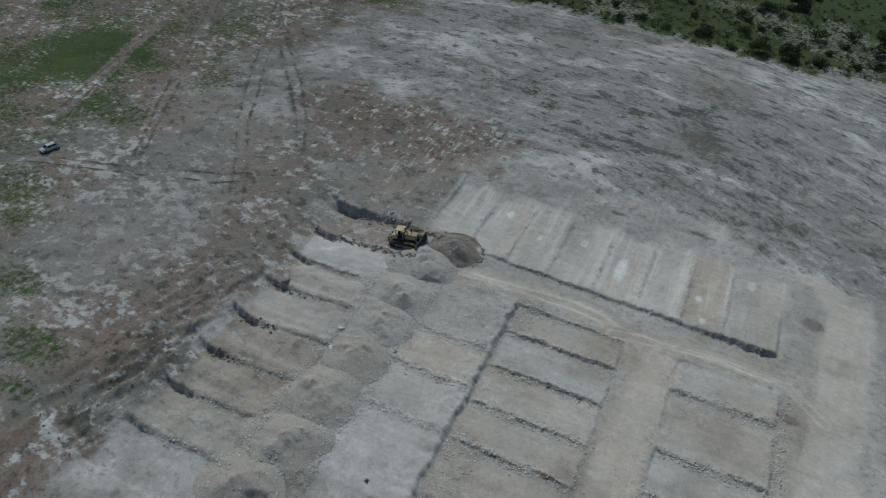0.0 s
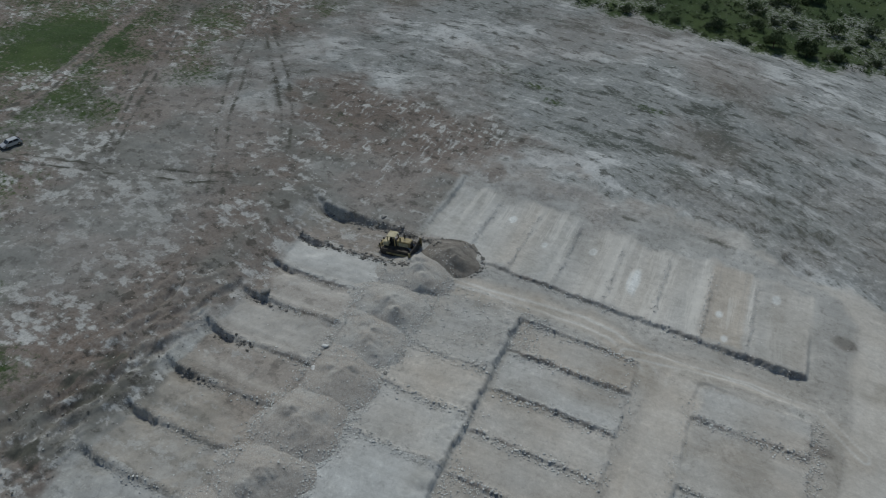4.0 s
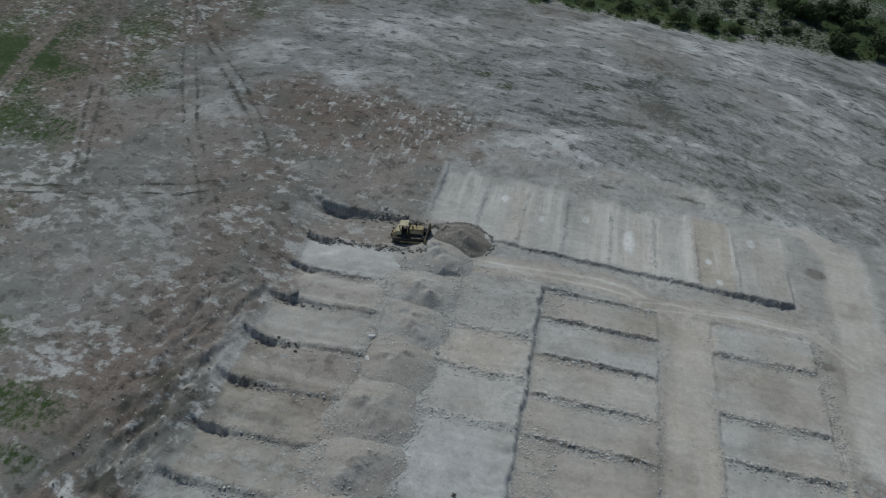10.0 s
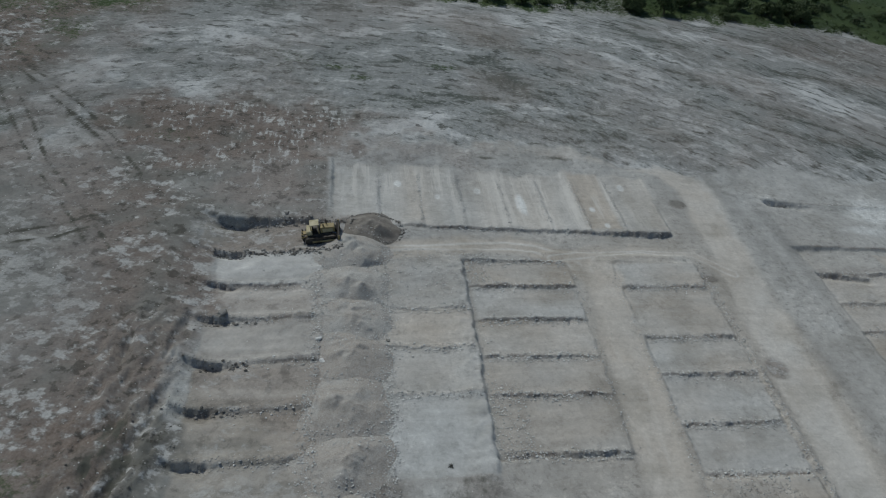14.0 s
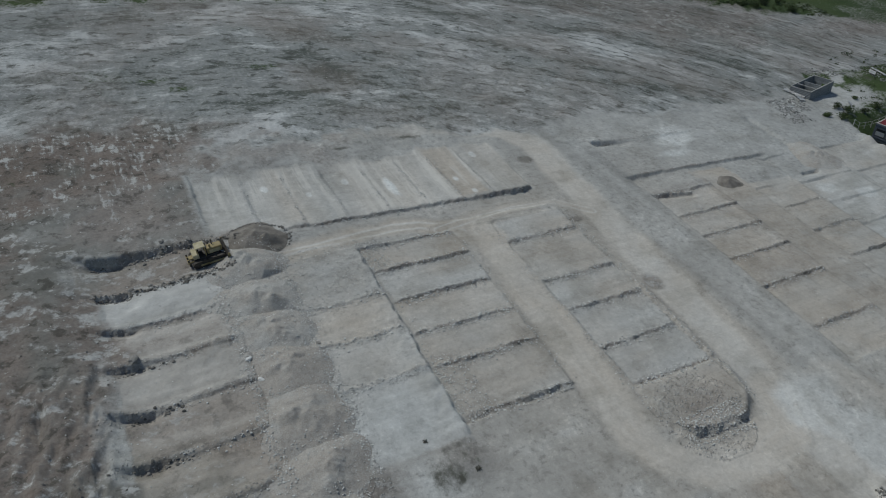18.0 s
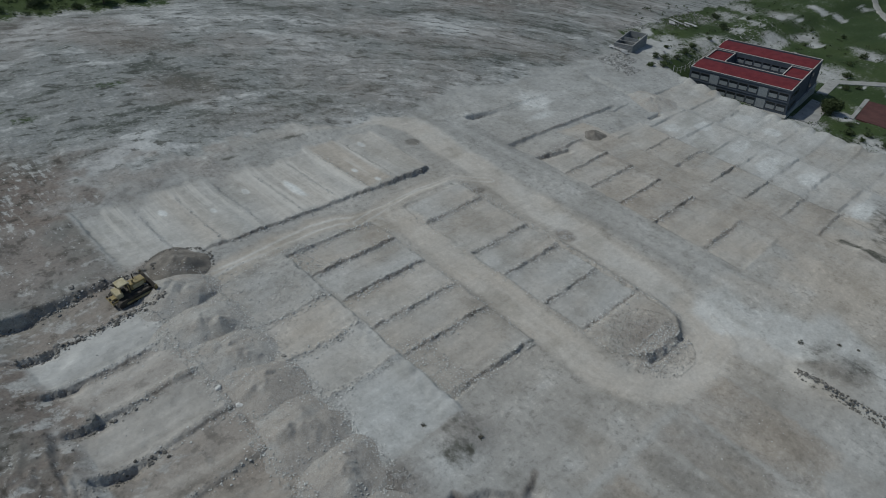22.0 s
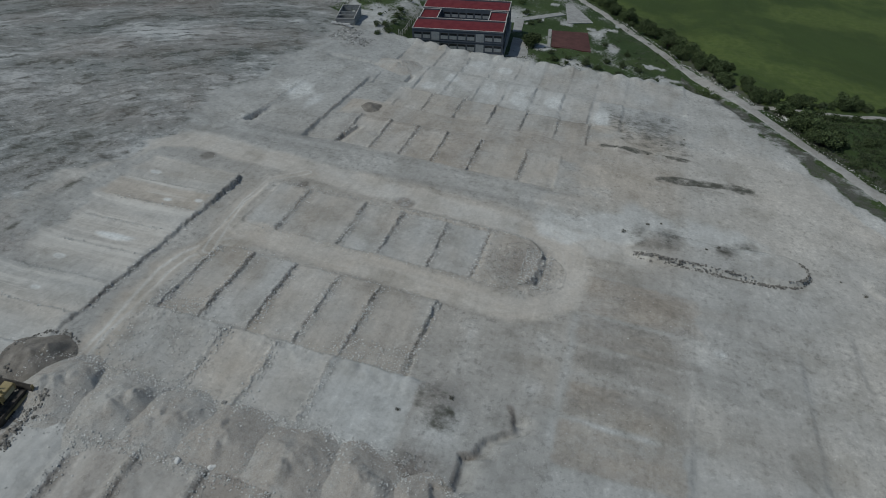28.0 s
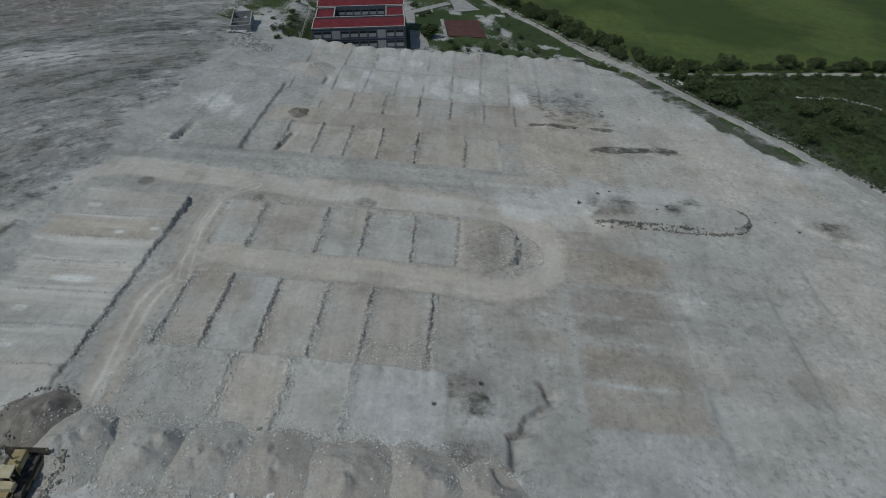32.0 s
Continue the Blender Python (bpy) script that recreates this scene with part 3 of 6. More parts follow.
def ground_masks(x, y):
    wob = fbm(x * 0.2, y * 0.2, 51, 4)
    big = fbm(x * 0.035, y * 0.035, 53, 3)
    yy = y + 0.13 * fbm(x * 0.3, y * 0.3, 3, 2) + 0.17 * fbm(x * 1.5, y * 1.5, 5, 3)
    xx = x + 0.13 * fbm(x * 0.3, y * 0.3, 8, 2) + 0.15 * fbm(x * 1.5, y * 1.5, 9, 3)
    inside = 1 - smooth(-1, 1.5, outside(x, y) + 0.8 * wob)
    tan, white, brown, grass, weeds_shade, gravel, along, across = (0 * x for _ in range(8))
    tone, grain, combed = 0.47 + 0.06 * big + 0.04 * wob, 0.48 + 0.2 * wob, 0 * x
    patchy, graded = 0.16 * fbm(x * 0.12, y * 0.2, 52, 4), 0.05 * fbm(x * 0.1, y * 0.9, 54, 3)
    sway, worn, crumb = fbm(x * 0.08, y * 0.08, 46, 2), smooth(-0.9, 0.1, fbm(x * 0.12, y * 0.12, 47, 3)), smooth(-0.4, 0.5, fbm(x * 0.3, y * 0.3, 48, 3))
    stained = 0.6 + 0.6 * smooth(-0.5, 0.5, fbm(x * 0.06, y * 0.5, 58, 3))
    smear, swept = 0.75 + 0.35 * fbm(x * 0.25, y * 0.1, 59, 3), 0.09 * fbm(x * 0.3, y * 0.06, 36, 4)
    wander, lugs = fbm(x * 0.05, y * 0.05, 67, 2), 0.9 + 0.4 * fbm(x * 0.8, y * 0.8, 42, 2)
    kept = smooth(-1.1, -0.1, fbm(x * 0.09 + 5, y * 0.09, 68, 3))
    # the middle of the site is warmer than its rim
    tan = np.maximum(tan, 0.75 * np.exp(-(((x - 18) / 42) ** 2) - ((y - 50) / 46) ** 2))
    # lots, each with its own tone: warmth, lime, light
    for (u0, u1, v0, v1), lines, looks in (
        ((-41, -19.3, 39, 80), ROWS_C, ((0.1, 0.5, 0.50), (0.45, 0.3, 0.50), (0.8, 0.25, 0.51), (0.35, 0.12, 0.46))),
        ((-18.7, -1.9, 41.4, 78.6), ROWS_D, ((0.5, 0.1, 0.48), (0.55, 0.12, 0.49), (0.75, 0.08, 0.49), (0.85, 0.08, 0.50), (0.35, 0.3, 0.52), (0.75, 0.08, 0.50), (0.5, 0.12, 0.48))),
        ((6.0, 20.6, 29, 79), ROWS_E, ((0.75, 0.05, 0.46), (0.35, 0.2, 0.52), (0.3, 0.22, 0.52), (0.5, 0.18, 0.51), (0.55, 0.15, 0.51), (0.5, 0.18, 0.53))),
        ((43.0, 57.2, 31, 78), ROWS_F, ((0.7, 0.2, 0.5), (0.7, 0.0, 0.44), (0.75, 0.02, 0.45), (0.95, 0.25, 0.52), (0.95, 0.2, 0.51), (0.95, 0.3, 0.52), (0.7, 0.1, 0.48))),
        ((57.2, 67.8, 14, 84), ROWS_G, ((0.7, 0.0, 0.45),) * 7),
        ((67.8, 81.0, 14, 76), ROWS_G, ((0.6, 0.05, 0.46), (0.6, 0.05, 0.45), (0.65, 0.05, 0.47), (0.6, 0.1, 0.46), (0.7, 0.05, 0.47), (0.65, 0.1, 0.46), (0.6, 0.1, 0.5))),
        ((81.4, 97.5, 26, 76), ROWS_I, ((0.2, 0.2, 0.47), (0.3, 0.4, 0.49), (0.4, 0.25, 0.47), (0.35, 0.3, 0.48), (0.2, 0.45, 0.5), (0.25, 0.4, 0.49), (0.3, 0.35, 0.48), (0.3, 0.35, 0.48), (0.2, 0.2, 0.47))),
        ((98, 120, 5, 84), ROWS_I, ((0.3, 0.2, 0.46), (0.3, 0.25, 0.47), (0.3, 0.2, 0.45), (0.4, 0.2, 0.46), (0.2, 0.3, 0.48), (0.3, 0.4, 0.5), (0.3, 0.4, 0.48), (0.3, 0.2, 0.45), (0.4, 0.2, 0.46)))):
        m = box(u0, u1, v0, v1, xx + 0.25 * wob, yy, 0.5)
        nth = sum((yy > line) * 1 for line in sorted(lines))
        look_of = np.array(looks + (looks[-1],) * 3)[np.clip(nth, 0, len(looks) - 1)]
        tan = tan + m * (look_of[:, 0] + patchy - tan)
        white = white + m * (look_of[:, 1] - patchy - white)
        tone = tone + m * (look_of[:, 2] + graded - tone)
        grain = grain + m * (0.3 + 0.15 * wob - grain)
    # lime showing on the far lots
    for px, py, rx, ry in ((86, 70, 3.5, 3.0), (93, 66, 4, 2.5), (90, 55, 5, 2.2), (89, 47, 5, 2.5), (91, 38, 5, 2.6), (88, 24.5, 5.5, 2.6), (109, 63, 3, 2.4), (108, 54, 2.5, 2.2), (66, 97, 6, 3.0), (60, 91, 5, 1.5)):
        white = np.maximum(white, 0.95 * smooth(0.1, 0.75, np.exp(-(((x - px) / rx) ** 2) - ((y - py) / ry) ** 2) + 0.25 * wob))
    # streets: packed dust with lighter wheel tracks
    for path, w, t0, w0, k in ((STREET_BIG, 3.4, 0.85, 0.3, 0.56), (STREET_MID, 3.0, 1.0, 0.22, 0.55), (STREET_TOP, 2.0, 0.9, 0.12, 0.52), (STREET_SIDE, 1.2, 0.9, 0.15, 0.52)):
        off = off_line(path, x, y)
        on = 1 - smooth(w - 1.0, w + 1.1, off + 0.7 * wob)
        on = on * (1 - 0.75 * smooth(100, 118, y))
        tan, white = tan + on * (t0 - tan), white + on * (w0 + 0.12 * wob - white)
        tone, grain = tone + on * (k + 0.03 * sway - tone), grain + on * (0.2 - grain)
        along = along * (1 - on)
        for rut, wide, bright in (((0.75, 0.38, 0.08),) if w < 2.5 else ((0.9, 0.55, 0.035), (w * 0.78, 0.6, 0.02))) if w > 1.5 else ((0.5, 0.22, 0.08),):
            line = np.exp(-(((off - rut + 0.35 * sway) / wide) ** 2)) * worn
            tone = tone + bright * line * on
            white = np.maximum(white, 9 * bright * 0.8 * line * on)
        edge = np.exp(-(((off - w - 0.5) / 0.45) ** 2)) * crumb
        grain = np.maximum(grain, 0.5 * edge * (y < 112))
        tone = tone - 0.05 * edge * (y < 112)
    # grey packed ground beside the wide street, streaked along it
    beside = box(32, 42.5, 24, 112, xx + wob, yy, 3.0)
    tone = tone + beside * (-0.03 + 0.10 * fbm(x * 0.55 + y * 0.03, y * 0.035, 49, 3))
    tan = tan * (1 - 0.6 * beside)
    for cx, cy, rx, ry in ((24.4, 96.7, 1.9, 1.6), (24.5, 56, 1.8, 2.0), (22.0, 75.5, 2.2, 1.0)):
        spot = smooth(0.25, 0.7, np.exp(-(((x - cx) / rx) ** 2) - ((y - cy) / ry) ** 2) + 0.15 * wob)
        brown, tone = np.maximum(brown, 0.55 * spot), tone - 0.05 * spot
    # pale curls left by a turning machine
    for cx, cy, rad in ((4.0, 48.0, 1.2), (5.5, 77.5, 3.4), (20.5, 26.6, 1.6)):
        arc = np.exp(-(((np.hypot(x - cx, y - cy) - rad) / 0.22) ** 2)) * (np.sin(np.arctan2(y - cy, x - cx) + cx) > -0.2)
        arc = arc * smooth(-0.6, 0.4, wob)
        tone, white = tone + 0.07 * arc, np.maximum(white, 0.4 * arc)
    brown = np.maximum(brown, 0.08 * box(-18.9, -2, 41, 79, xx, yy, 0.6) + 0.07 * box(6.4, 20.6, 29, 79, xx, yy, 0.8))
    brown = np.maximum(brown, 0.16 * box(43.4, 58.6, 48, 80, xx, yy, 1.5) + 0.08 * box(58.6, 83, 27, 74, xx, yy, 3))
    for k, (t, w) in enumerate(((0.7, 0.05), (0.85, 0.05), (0.7, 0.1), (0.5, 0.2), (0.55, 0.15), (0.2, 0.3), (0.55, 0.14))):
        m = box(-57, -40.5, ROWS_A[k], ROWS_A[k + 1], xx, yy, 0.6) * smooth(-63, -56, x + 2 * wob)
        tan, white = tan + m * (t - tan), white + m * (w - white)
        bands = fbm(x * 0.035, (y + 0.004 * (x + 48) ** 2) * 0.75, 55 + k, 3)
        tone = tone + m * ((0.49, 0.48, 0.50, 0.52, 0.52, 0.54, 0.52)[k] + 0.075 * bands - tone)
        grain = grain + m * (0.12 - grain)
        across = across * (1 - m)
        brown = np.maximum(brown, (0.42, 0.45, 0.4, 0.25, 0.3, 0.05, 0.1)[k] * m * stained)
    combed = np.maximum(combed, box(-74, -38, 98, 130, x + 4 * wob, y + 4 * wob, 8))
    pit = np.maximum(box(-60, -40, 79.4, 87.2, xx, yy), 0.9 * box(-42, -30, 81, 88.5, xx + wob, yy + wob, 2.5))
    tan, white, brown = np.maximum(tan, 0.5 * pit), white * (1 - pit), np.maximum(brown, 0.62 * pit)
    mH = box(-40, 20, 86.9, 106, xx, yy + 1.5 * wob, 1.5)
    white, across = np.maximum(white, 0.3 * mH), np.maximum(across, 0.55 * mH * (0.35 + 0.75 * smooth(-0.4, 0.5, big)))
    tan = np.maximum(tan, mH * (0.5 + 0.4 * fbm(x * 0.16, y * 0.02, 64, 3)))
    grain = grain * (1 - 0.5 * mH)
    # each strip of the platform was scraped on its own
    strip = sum((xx > line) * 1 for line in COLUMNS_H)
    tone = tone + mH * (np.array((0.52, 0.49, 0.51, 0.49, 0.52, 0.53, 0.49, 0.46))[strip] + 0.05 * fbm(x * 0.9, y * 0.05, 45, 3) - tone)
    across = across * (1 - 0.5 * mH * (strip == 7))
    tone = tone - (0.06 * smooth(-20, -90, x + 8 * wob) + 0.07 * smooth(20, 80, x + 8 * wob)) * smooth(104, 120, y)
    tone = tone + 0.03 * box(-46, 8, 104, 117, x + 3 * wob, y + 3 * wob, 6)
    tan = np.maximum(tan, 0.98 * box(4.2, 10.8, 87.5, 106, xx, yy, 1.2))
    white = white * (1 - 0.7 * box(4.6, 10.4, 87.5, 106, xx, yy, 1.2))
    chalk = smooth(0.3, 0.8, np.exp(-(((x + 6.4) / 1.1) ** 2) - ((y - 94.2) / 4.4) ** 2) + 0.25 * fbm(x * 0.8, y * 0.2, 43, 3))
    tone, white = tone + 0.14 * chalk, np.maximum(white, 0.95 * chalk)
    for px, py in ((-21.6, 96), (-14, 98.5), (8.2, 88.6), (6.8, 94), (14.5, 101.5), (-28.5, 100)):
        fleck = smooth(0.4, 0.8, np.exp(-(((x - px) / 0.8) ** 2) - ((y - py) / 1.3) ** 2) + 0.2 * wob)
        tone, white = tone + 0.12 * fleck, np.maximum(white, 0.9 * fleck)
    # low plots and lanes at the near end
    for x0, x1, y0, y1, k in ((-18.3, -11.0, 4.5, 20.4, 0.8), (-26.5, -18.9, 4, 20.6, 1.0), (4.6, 15, 2, 21, 0.95), (-3, 3.9, 2, 21, 0.8), (-10.4, -4, 4, 20.4, 0.35), (-8, 14, -11, 3, 0.45), (-27, -9, -11.6, 3.4, 0.35)):
        brown = np.maximum(brown, 0.16 * k * box(x0, x1, y0, y1, xx + 0.3 * wob, yy + 0.8 * wob, 1.0))
        tan = np.maximum(tan, k * box(x0, x1, y0, y1, xx + 0.3 * wob, yy + 0.8 * wob, 1.0) * smear)
        tone = tone + box(x0, x1, y0, y1, xx, yy, 1.0) * swept
    white = np.maximum(white, 0.3 * box(-42, -27.5, 3, 21, xx, yy, 2.0) + 0.8 * smooth(-0.6, 0.4, wob) * np.exp(-(((x + 18.6 + 0.4 * wob) / 0.5) ** 2)) * between(8, 20.5, y, 2) + 0.7 * smooth(-0.5, 0.4, wob) * np.exp(-(((x + 26.8 + 0.4 * wob) / 0.6) ** 2)) * between(6, 20.5, y, 2) + 0.5 * np.exp(-(((y - 21.2 + 0.3 * wob) / 0.7) ** 2)) * between(-24, 4, x, 3) + 0.25 * np.exp(-(((x + 9.6) / 0.5) ** 2)) * between(6, 21, y, 2) + 0.25 * np.exp(-(((x - 4.2) / 0.5) ** 2)) * between(5, 20, y, 2))
    white = np.maximum(white, 0.9 * np.exp(-(((x - 2.5) / 1.4) ** 2) - ((y + 0.5) / 1.2) ** 2))
    lane = off_line([(34, 26), (60, 6), (84, -8), (70, -16), (52, -30)], x, y)
    tan = np.maximum(tan, 0.55 * (1 - smooth(4, 12, lane + 3 * wob)))
    white = np.maximum(white, 0.75 * (1 - smooth(3, 9, off_line([(30, 26), (36, 12), (36, -6)], x, y) + 2.5 * wob)))
    along = np.maximum(along, 0.16 * box(28, 62, -30, 28, x, y, 8))
    near = box(-22, 84, -44, 28, x + 4 * wob, y + 4 * wob, 14)
    tan, tone = np.maximum(tan, 0.85 * near * (0.85 + 0.4 * big)), tone + 0.03 * near
    # weeds on the island and on untouched strips
    for px, py, rx, ry in ((32.6, 13.8, 4.6, 2.6), (32.2, 7.4, 5.0, 2.4), (28.2, 12.2, 2.2, 2.6), (32.5, -2.5, 3.0, 2.0), (36.3, -7, 2.6, 2.2), (31, -34, 4.0, 4.5)):
        smudge = np.exp(-(((x - px) / rx) ** 2) - ((y - py) / ry) ** 2)
        weeds_shade = np.maximum(weeds_shade, 0.7 * smudge)
        tone = tone - 0.24 * smooth(0.1, 0.8, smudge * (1 + 0.9 * wob))
    rank = box(74, 99, 2, 22, xx + 4 * wob, yy + 4 * wob, 8) * smooth(-0.3, 0.5, fbm(x * 0.06, y * 0.22, 38, 4))
    tone = tone - 0.12 * rank
    for px, py, rx, ry in ((57.5, 3, 1.6, 7), (60.5, -8, 1.2, 4), (68.5, 12, 1.0, 8), (71, 0, 1.4, 4)):
        tone = tone - 0.15 * smooth(0.15, 0.8, np.exp(-(((x - px) / rx) ** 2) - ((y - py) / ry) ** 2) * (1 + 1.2 * wob))
    weeds_shade = np.maximum(weeds_shade, 0.6 * box(74, 97, 4, 23, xx + 4 * wob, yy + 4 * wob, 10))
    weeds_shade = np.maximum(weeds_shade, 0.85 * (1 - smooth(1.2, 3.0, off_line([(58.6, 9.5), (60.5, 0), (62.4, -9.8)], x, y) + wob)))
    weeds_shade = np.maximum(weeds_shade, 0.8 * (1 - smooth(0.5, 2.2, off_line([(71, 22), (71.5, 4)], x, y) + wob)))
    weeds_shade = np.maximum(weeds_shade, (0.5 + 0.35 * wob) * smooth(0.15, 0.8, np.exp(-(((x + 23.0) / 4.4) ** 2) - ((y - 36.4 - 0.25 * (x + 23)) / 3.2) ** 2) + 0.3 * wob))
    white = np.maximum(white, 0.95 * np.exp(-(((x + 26) / 4.5) ** 2) - ((y - 35) / 3.0) ** 2))
    brown = np.maximum(brown, 0.5 * np.exp(-(((x + 22) / 4) ** 2) - ((y - 36.2) / 3) ** 2))
    grass = np.maximum(grass, 0.36 * np.exp(-(((x + 21.5) / 3) ** 2) - ((y - 36) / 2.6) ** 2))
    brown = np.maximum(brown, 0.8 * np.exp(-(((x + 36) / 6) ** 2) - ((y - 36) / 3.0) ** 2))
    # natural slope to the north: wind-combed lime and thin weeds
    north = smooth(106, 113, y + 3 * wob - 7 * box(-46, 12, 100, 130, x, y, 10))
    along = np.maximum(along, north * (0.95 + 0.2 * big))
    brown = np.maximum(brown, 0.25 * north * smooth(0.1, 0.7, big))
    weeds_shade = np.maximum(weeds_shade, 0.42 * north * smooth(-0.1, 0.5, fbm(x * 0.03, y * 0.07, 57, 3)))
    brown = np.maximum(brown, 0.5 * north * smooth(70, 120, x + 10 * wob) * smooth(-0.5, 0.3, fbm(x * 0.02, y * 0.04, 56, 3)))
    for px, py, rx, ry, k in ((-40, 146.5, 6, 1.6, 0.7), (-35, 141.5, 3.4, 1.5, 0.85), (-15.5, 149, 4, 1.5, 0.9), (-52, 150, 12, 5, 0.4), (-50, 147.5, 6, 1.2, 0.5)):
        grass = np.maximum(grass, k * np.exp(-(((x - px) / rx) ** 2) - ((y - py) / ry) ** 2))
    for px, py, rx, ry in ((12, 129, 5, 1.6), (20, 121.5, 6, 2.6), (18, 117, 4, 1.4), (4.5, 111, 4.5, 1.5), (-11, 109.5, 3, 0.8), (33, 121, 5, 1.0), (50, 153, 4, 1.2), (60, 141, 3, 1.0), (-6, 136, 8, 1.0), (40, 161, 4, 1.2)):
        weeds_shade = np.maximum(weeds_shade, 0.8 * np.exp(-(((x - px) / rx) ** 2) - ((y - py) / ry) ** 2))
    # brown turned soil north and west of the cuts
    b1 = box(-82, -36, 104, 128, x + 5 * wob, y + 4 * wob, 9) * (1 - box(-41, 22, 86, 107, x, y, 1.0))
    b2 = box(-112, -60, 14, 108, x + 6 * wob, y + 5 * wob, 12)
    b2 = np.maximum(b2, 0.7 * box(-66, -38, 86.5, 108, x, y + 3 * wob, 5) * (1 - box(-41, 22, 86, 107, x, y, 1.0)))
    b2 = np.maximum(b2, 0.8 * smooth(-38, -46, x) * smooth(26, 18, y))
    b3 = 0.4 * box(-36, 4, 108, 116, x + 5 * wob, y + 4 * wob, 7)
    brown = np.maximum(brown, np.maximum(np.maximum(0.92 * b1, b3), b2 * (0.85 + 0.3 * big)))
    west = smooth(-88, -118, x + 7 * wob - 0.25 * np.maximum(y - 112, 0))
    for px, py, rx, ry, k in ((-147, 121, 14, 9, 0.75), (-121, 135, 16, 10, 0.72), (-112.6, 90.3, 12, 7, 0.75), (-121.6, 81.6, 6, 3.4, 0.75), (-111, 61.7, 12, 8, 0.75),
                             (-155, 101, 12, 9, 0.75), (-78, 37, 9, 5, 0.75), (-74, 30.5, 6, 2.5, 0.7), (-90, 45, 7, 5, 0.7), (-103, 56, 6, 5, 0.75), (-128, 98, 9, 11, 0.65), (-106, 112, 9, 11, 0.6), (-70, 112, 6, 4, 0.4)):
        grass = np.maximum(grass, k * np.exp(-(((x - px) / rx) ** 2) - ((y - py) / ry) ** 2))
    grass = np.maximum(np.clip(grass, 0, 0.62), west * (0.47 + 0.25 * big + 0.3 * fbm(x * 0.09, y * 0.09, 69, 3)))
    tone = tone + 0.16 * np.clip(grass, 0, 1) * smooth(-60, -80, x)
    churned = box(-74, -57.4, 24, 80, x + 2.5 * wob, y, 3)
    # dark weed colour along the churned ridge stands in for its shadows
    ridge = off_line([(-62.8, 30.5), (-63.3, 35), (-63.5, 43.8), (-62.4, 53.5), (-60.5, 60)], x, y)
    weeds_shade = np.maximum(weeds_shade, 0.85 * (1 - smooth(0.6, 3.0, ridge + 1.5 * wob)) * smooth(-0.5, 0.3, fbm(x * 0.5, y * 0.2, 39, 3)))
    brown = np.maximum(brown, np.maximum(0.95 * west, 0.85 * churned))
    weeds_shade = np.maximum(weeds_shade, 0.35 * west)
    along = np.maximum(along * (1 - 0.8 * b2) * (1 - 0.5 * west), 0.35 * b2)
    for path, w in FIELD_TRACKS:
        off = off_line(path, x, y)
        ends = smooth(1.5, 7, np.hypot(x - path[0][0], y - path[0][1])) * smooth(1.5, 7, np.hypot(x - path[-1][0], y - path[-1][1]))
        t = ends * (1 - smooth(w * 0.7, w * 1.6, off + 0.3 * wob))
        printed = ends * lugs
        rut = kept * sum(k * np.exp(-(((off - w * q + 0.4 * wander) / 0.34) ** 2)) for q, k in ((0.7, 1.0), (1.05, 0.5), (1.6, 0.55)))
        grass = grass * (1 - 0.5 * t)
        weeds_shade = np.maximum(weeds_shade, 0.92 * rut * printed)
        tone = tone - 0.07 * np.clip(rut * printed, 0, 1)
    # past the edge: pasture, lime patches, verge
    out = 1 - inside
    patch = smooth(0.6, 0.95, fbm(x * 0.11, y * 0.11, 61, 5) - 1.2 * smooth(-8, 8, field_side(x, y)))
    for px, py, rx, ry in ((127, 105, 11, 6), (122, 101, 7, 4), (136, 104, 6, 5), (134, 38, 6, 4), (129, 24, 4, 7), (170, 80, 4, 14), (182, 88, 9, 6), (195, 92, 8, 5), (133, 55, 5, 4), (146, 49, 4, 3), (176, 34, 4, 3), (160, 27, 5, 2), (214, 88, 8, 4)):
        patch = np.maximum(patch, 1.1 * np.exp(-(((x - px) / rx) ** 2) - ((y - py) / ry) ** 2))
    patch = patch * smooth(-2, 12, y)
    east = out * (1 - smooth(118.5, 121.5, y + 1.5 * wob))
    grass = grass * inside + east * (1.0 - 0.95 * np.clip(patch + 0.25 * wob * smooth(20, 0, field_side(x, y) + 20), 0, 1))
    white = white * inside + east * 0.3 * np.clip(patch, 0, 1)
    for m in (tan, brown, weeds_shade, along, across):
        m *= 1 - 0.92 * east
    yard = box(112, 230, 6, 120, x, y, 14) * (1 - smooth(-10, 0, field_side(x, y)))
    grass = grass * (1 - yard * np.clip(0.0 - 0.6 * fbm(x * 0.09, y * 0.09, 71, 4), -0.2, 0.7))
    weeds_shade = np.maximum(weeds_shade, 0.45 * yard * east * smooth(-0.2, 0.5, fbm(x * 0.13, y * 0.13, 72, 3)))
    # woods' edge to the north-east
    wood = smooth(-6, 6, wood_side(x, y) + 4 * wob)
    grass, along = np.maximum(grass, wood * (0.95 - 0.25 * (fbm(x * 0.05, y * 0.05, 66, 3) > 0.35))), along * (1 - wood)
    # cut faces show the brown subsoil, tinted also to deepen the banks' shade
    broken = 0.35 + 0.65 * smooth(-0.4, 0.4, fbm(x * 0.5, y * 0.5, 63, 3))
    for lines, u0, u1 in ((ROWS_A, -58, -41), (ROWS_D, -18.5, -2), (ROWS_E, 6.4, 20.4), (ROWS_F, 43.6, 58.4), (ROWS_G, 68.6, 83), ((86.65,), -28, 19.4), ((85.6,), 46, 82), ((99.2,), 43, 68)):
        for line in lines:
            brown = np.maximum(brown, 0.7 * broken * np.exp(-(((yy - line) / 0.2) ** 2)) * between(u0, u1, x, 1.0))
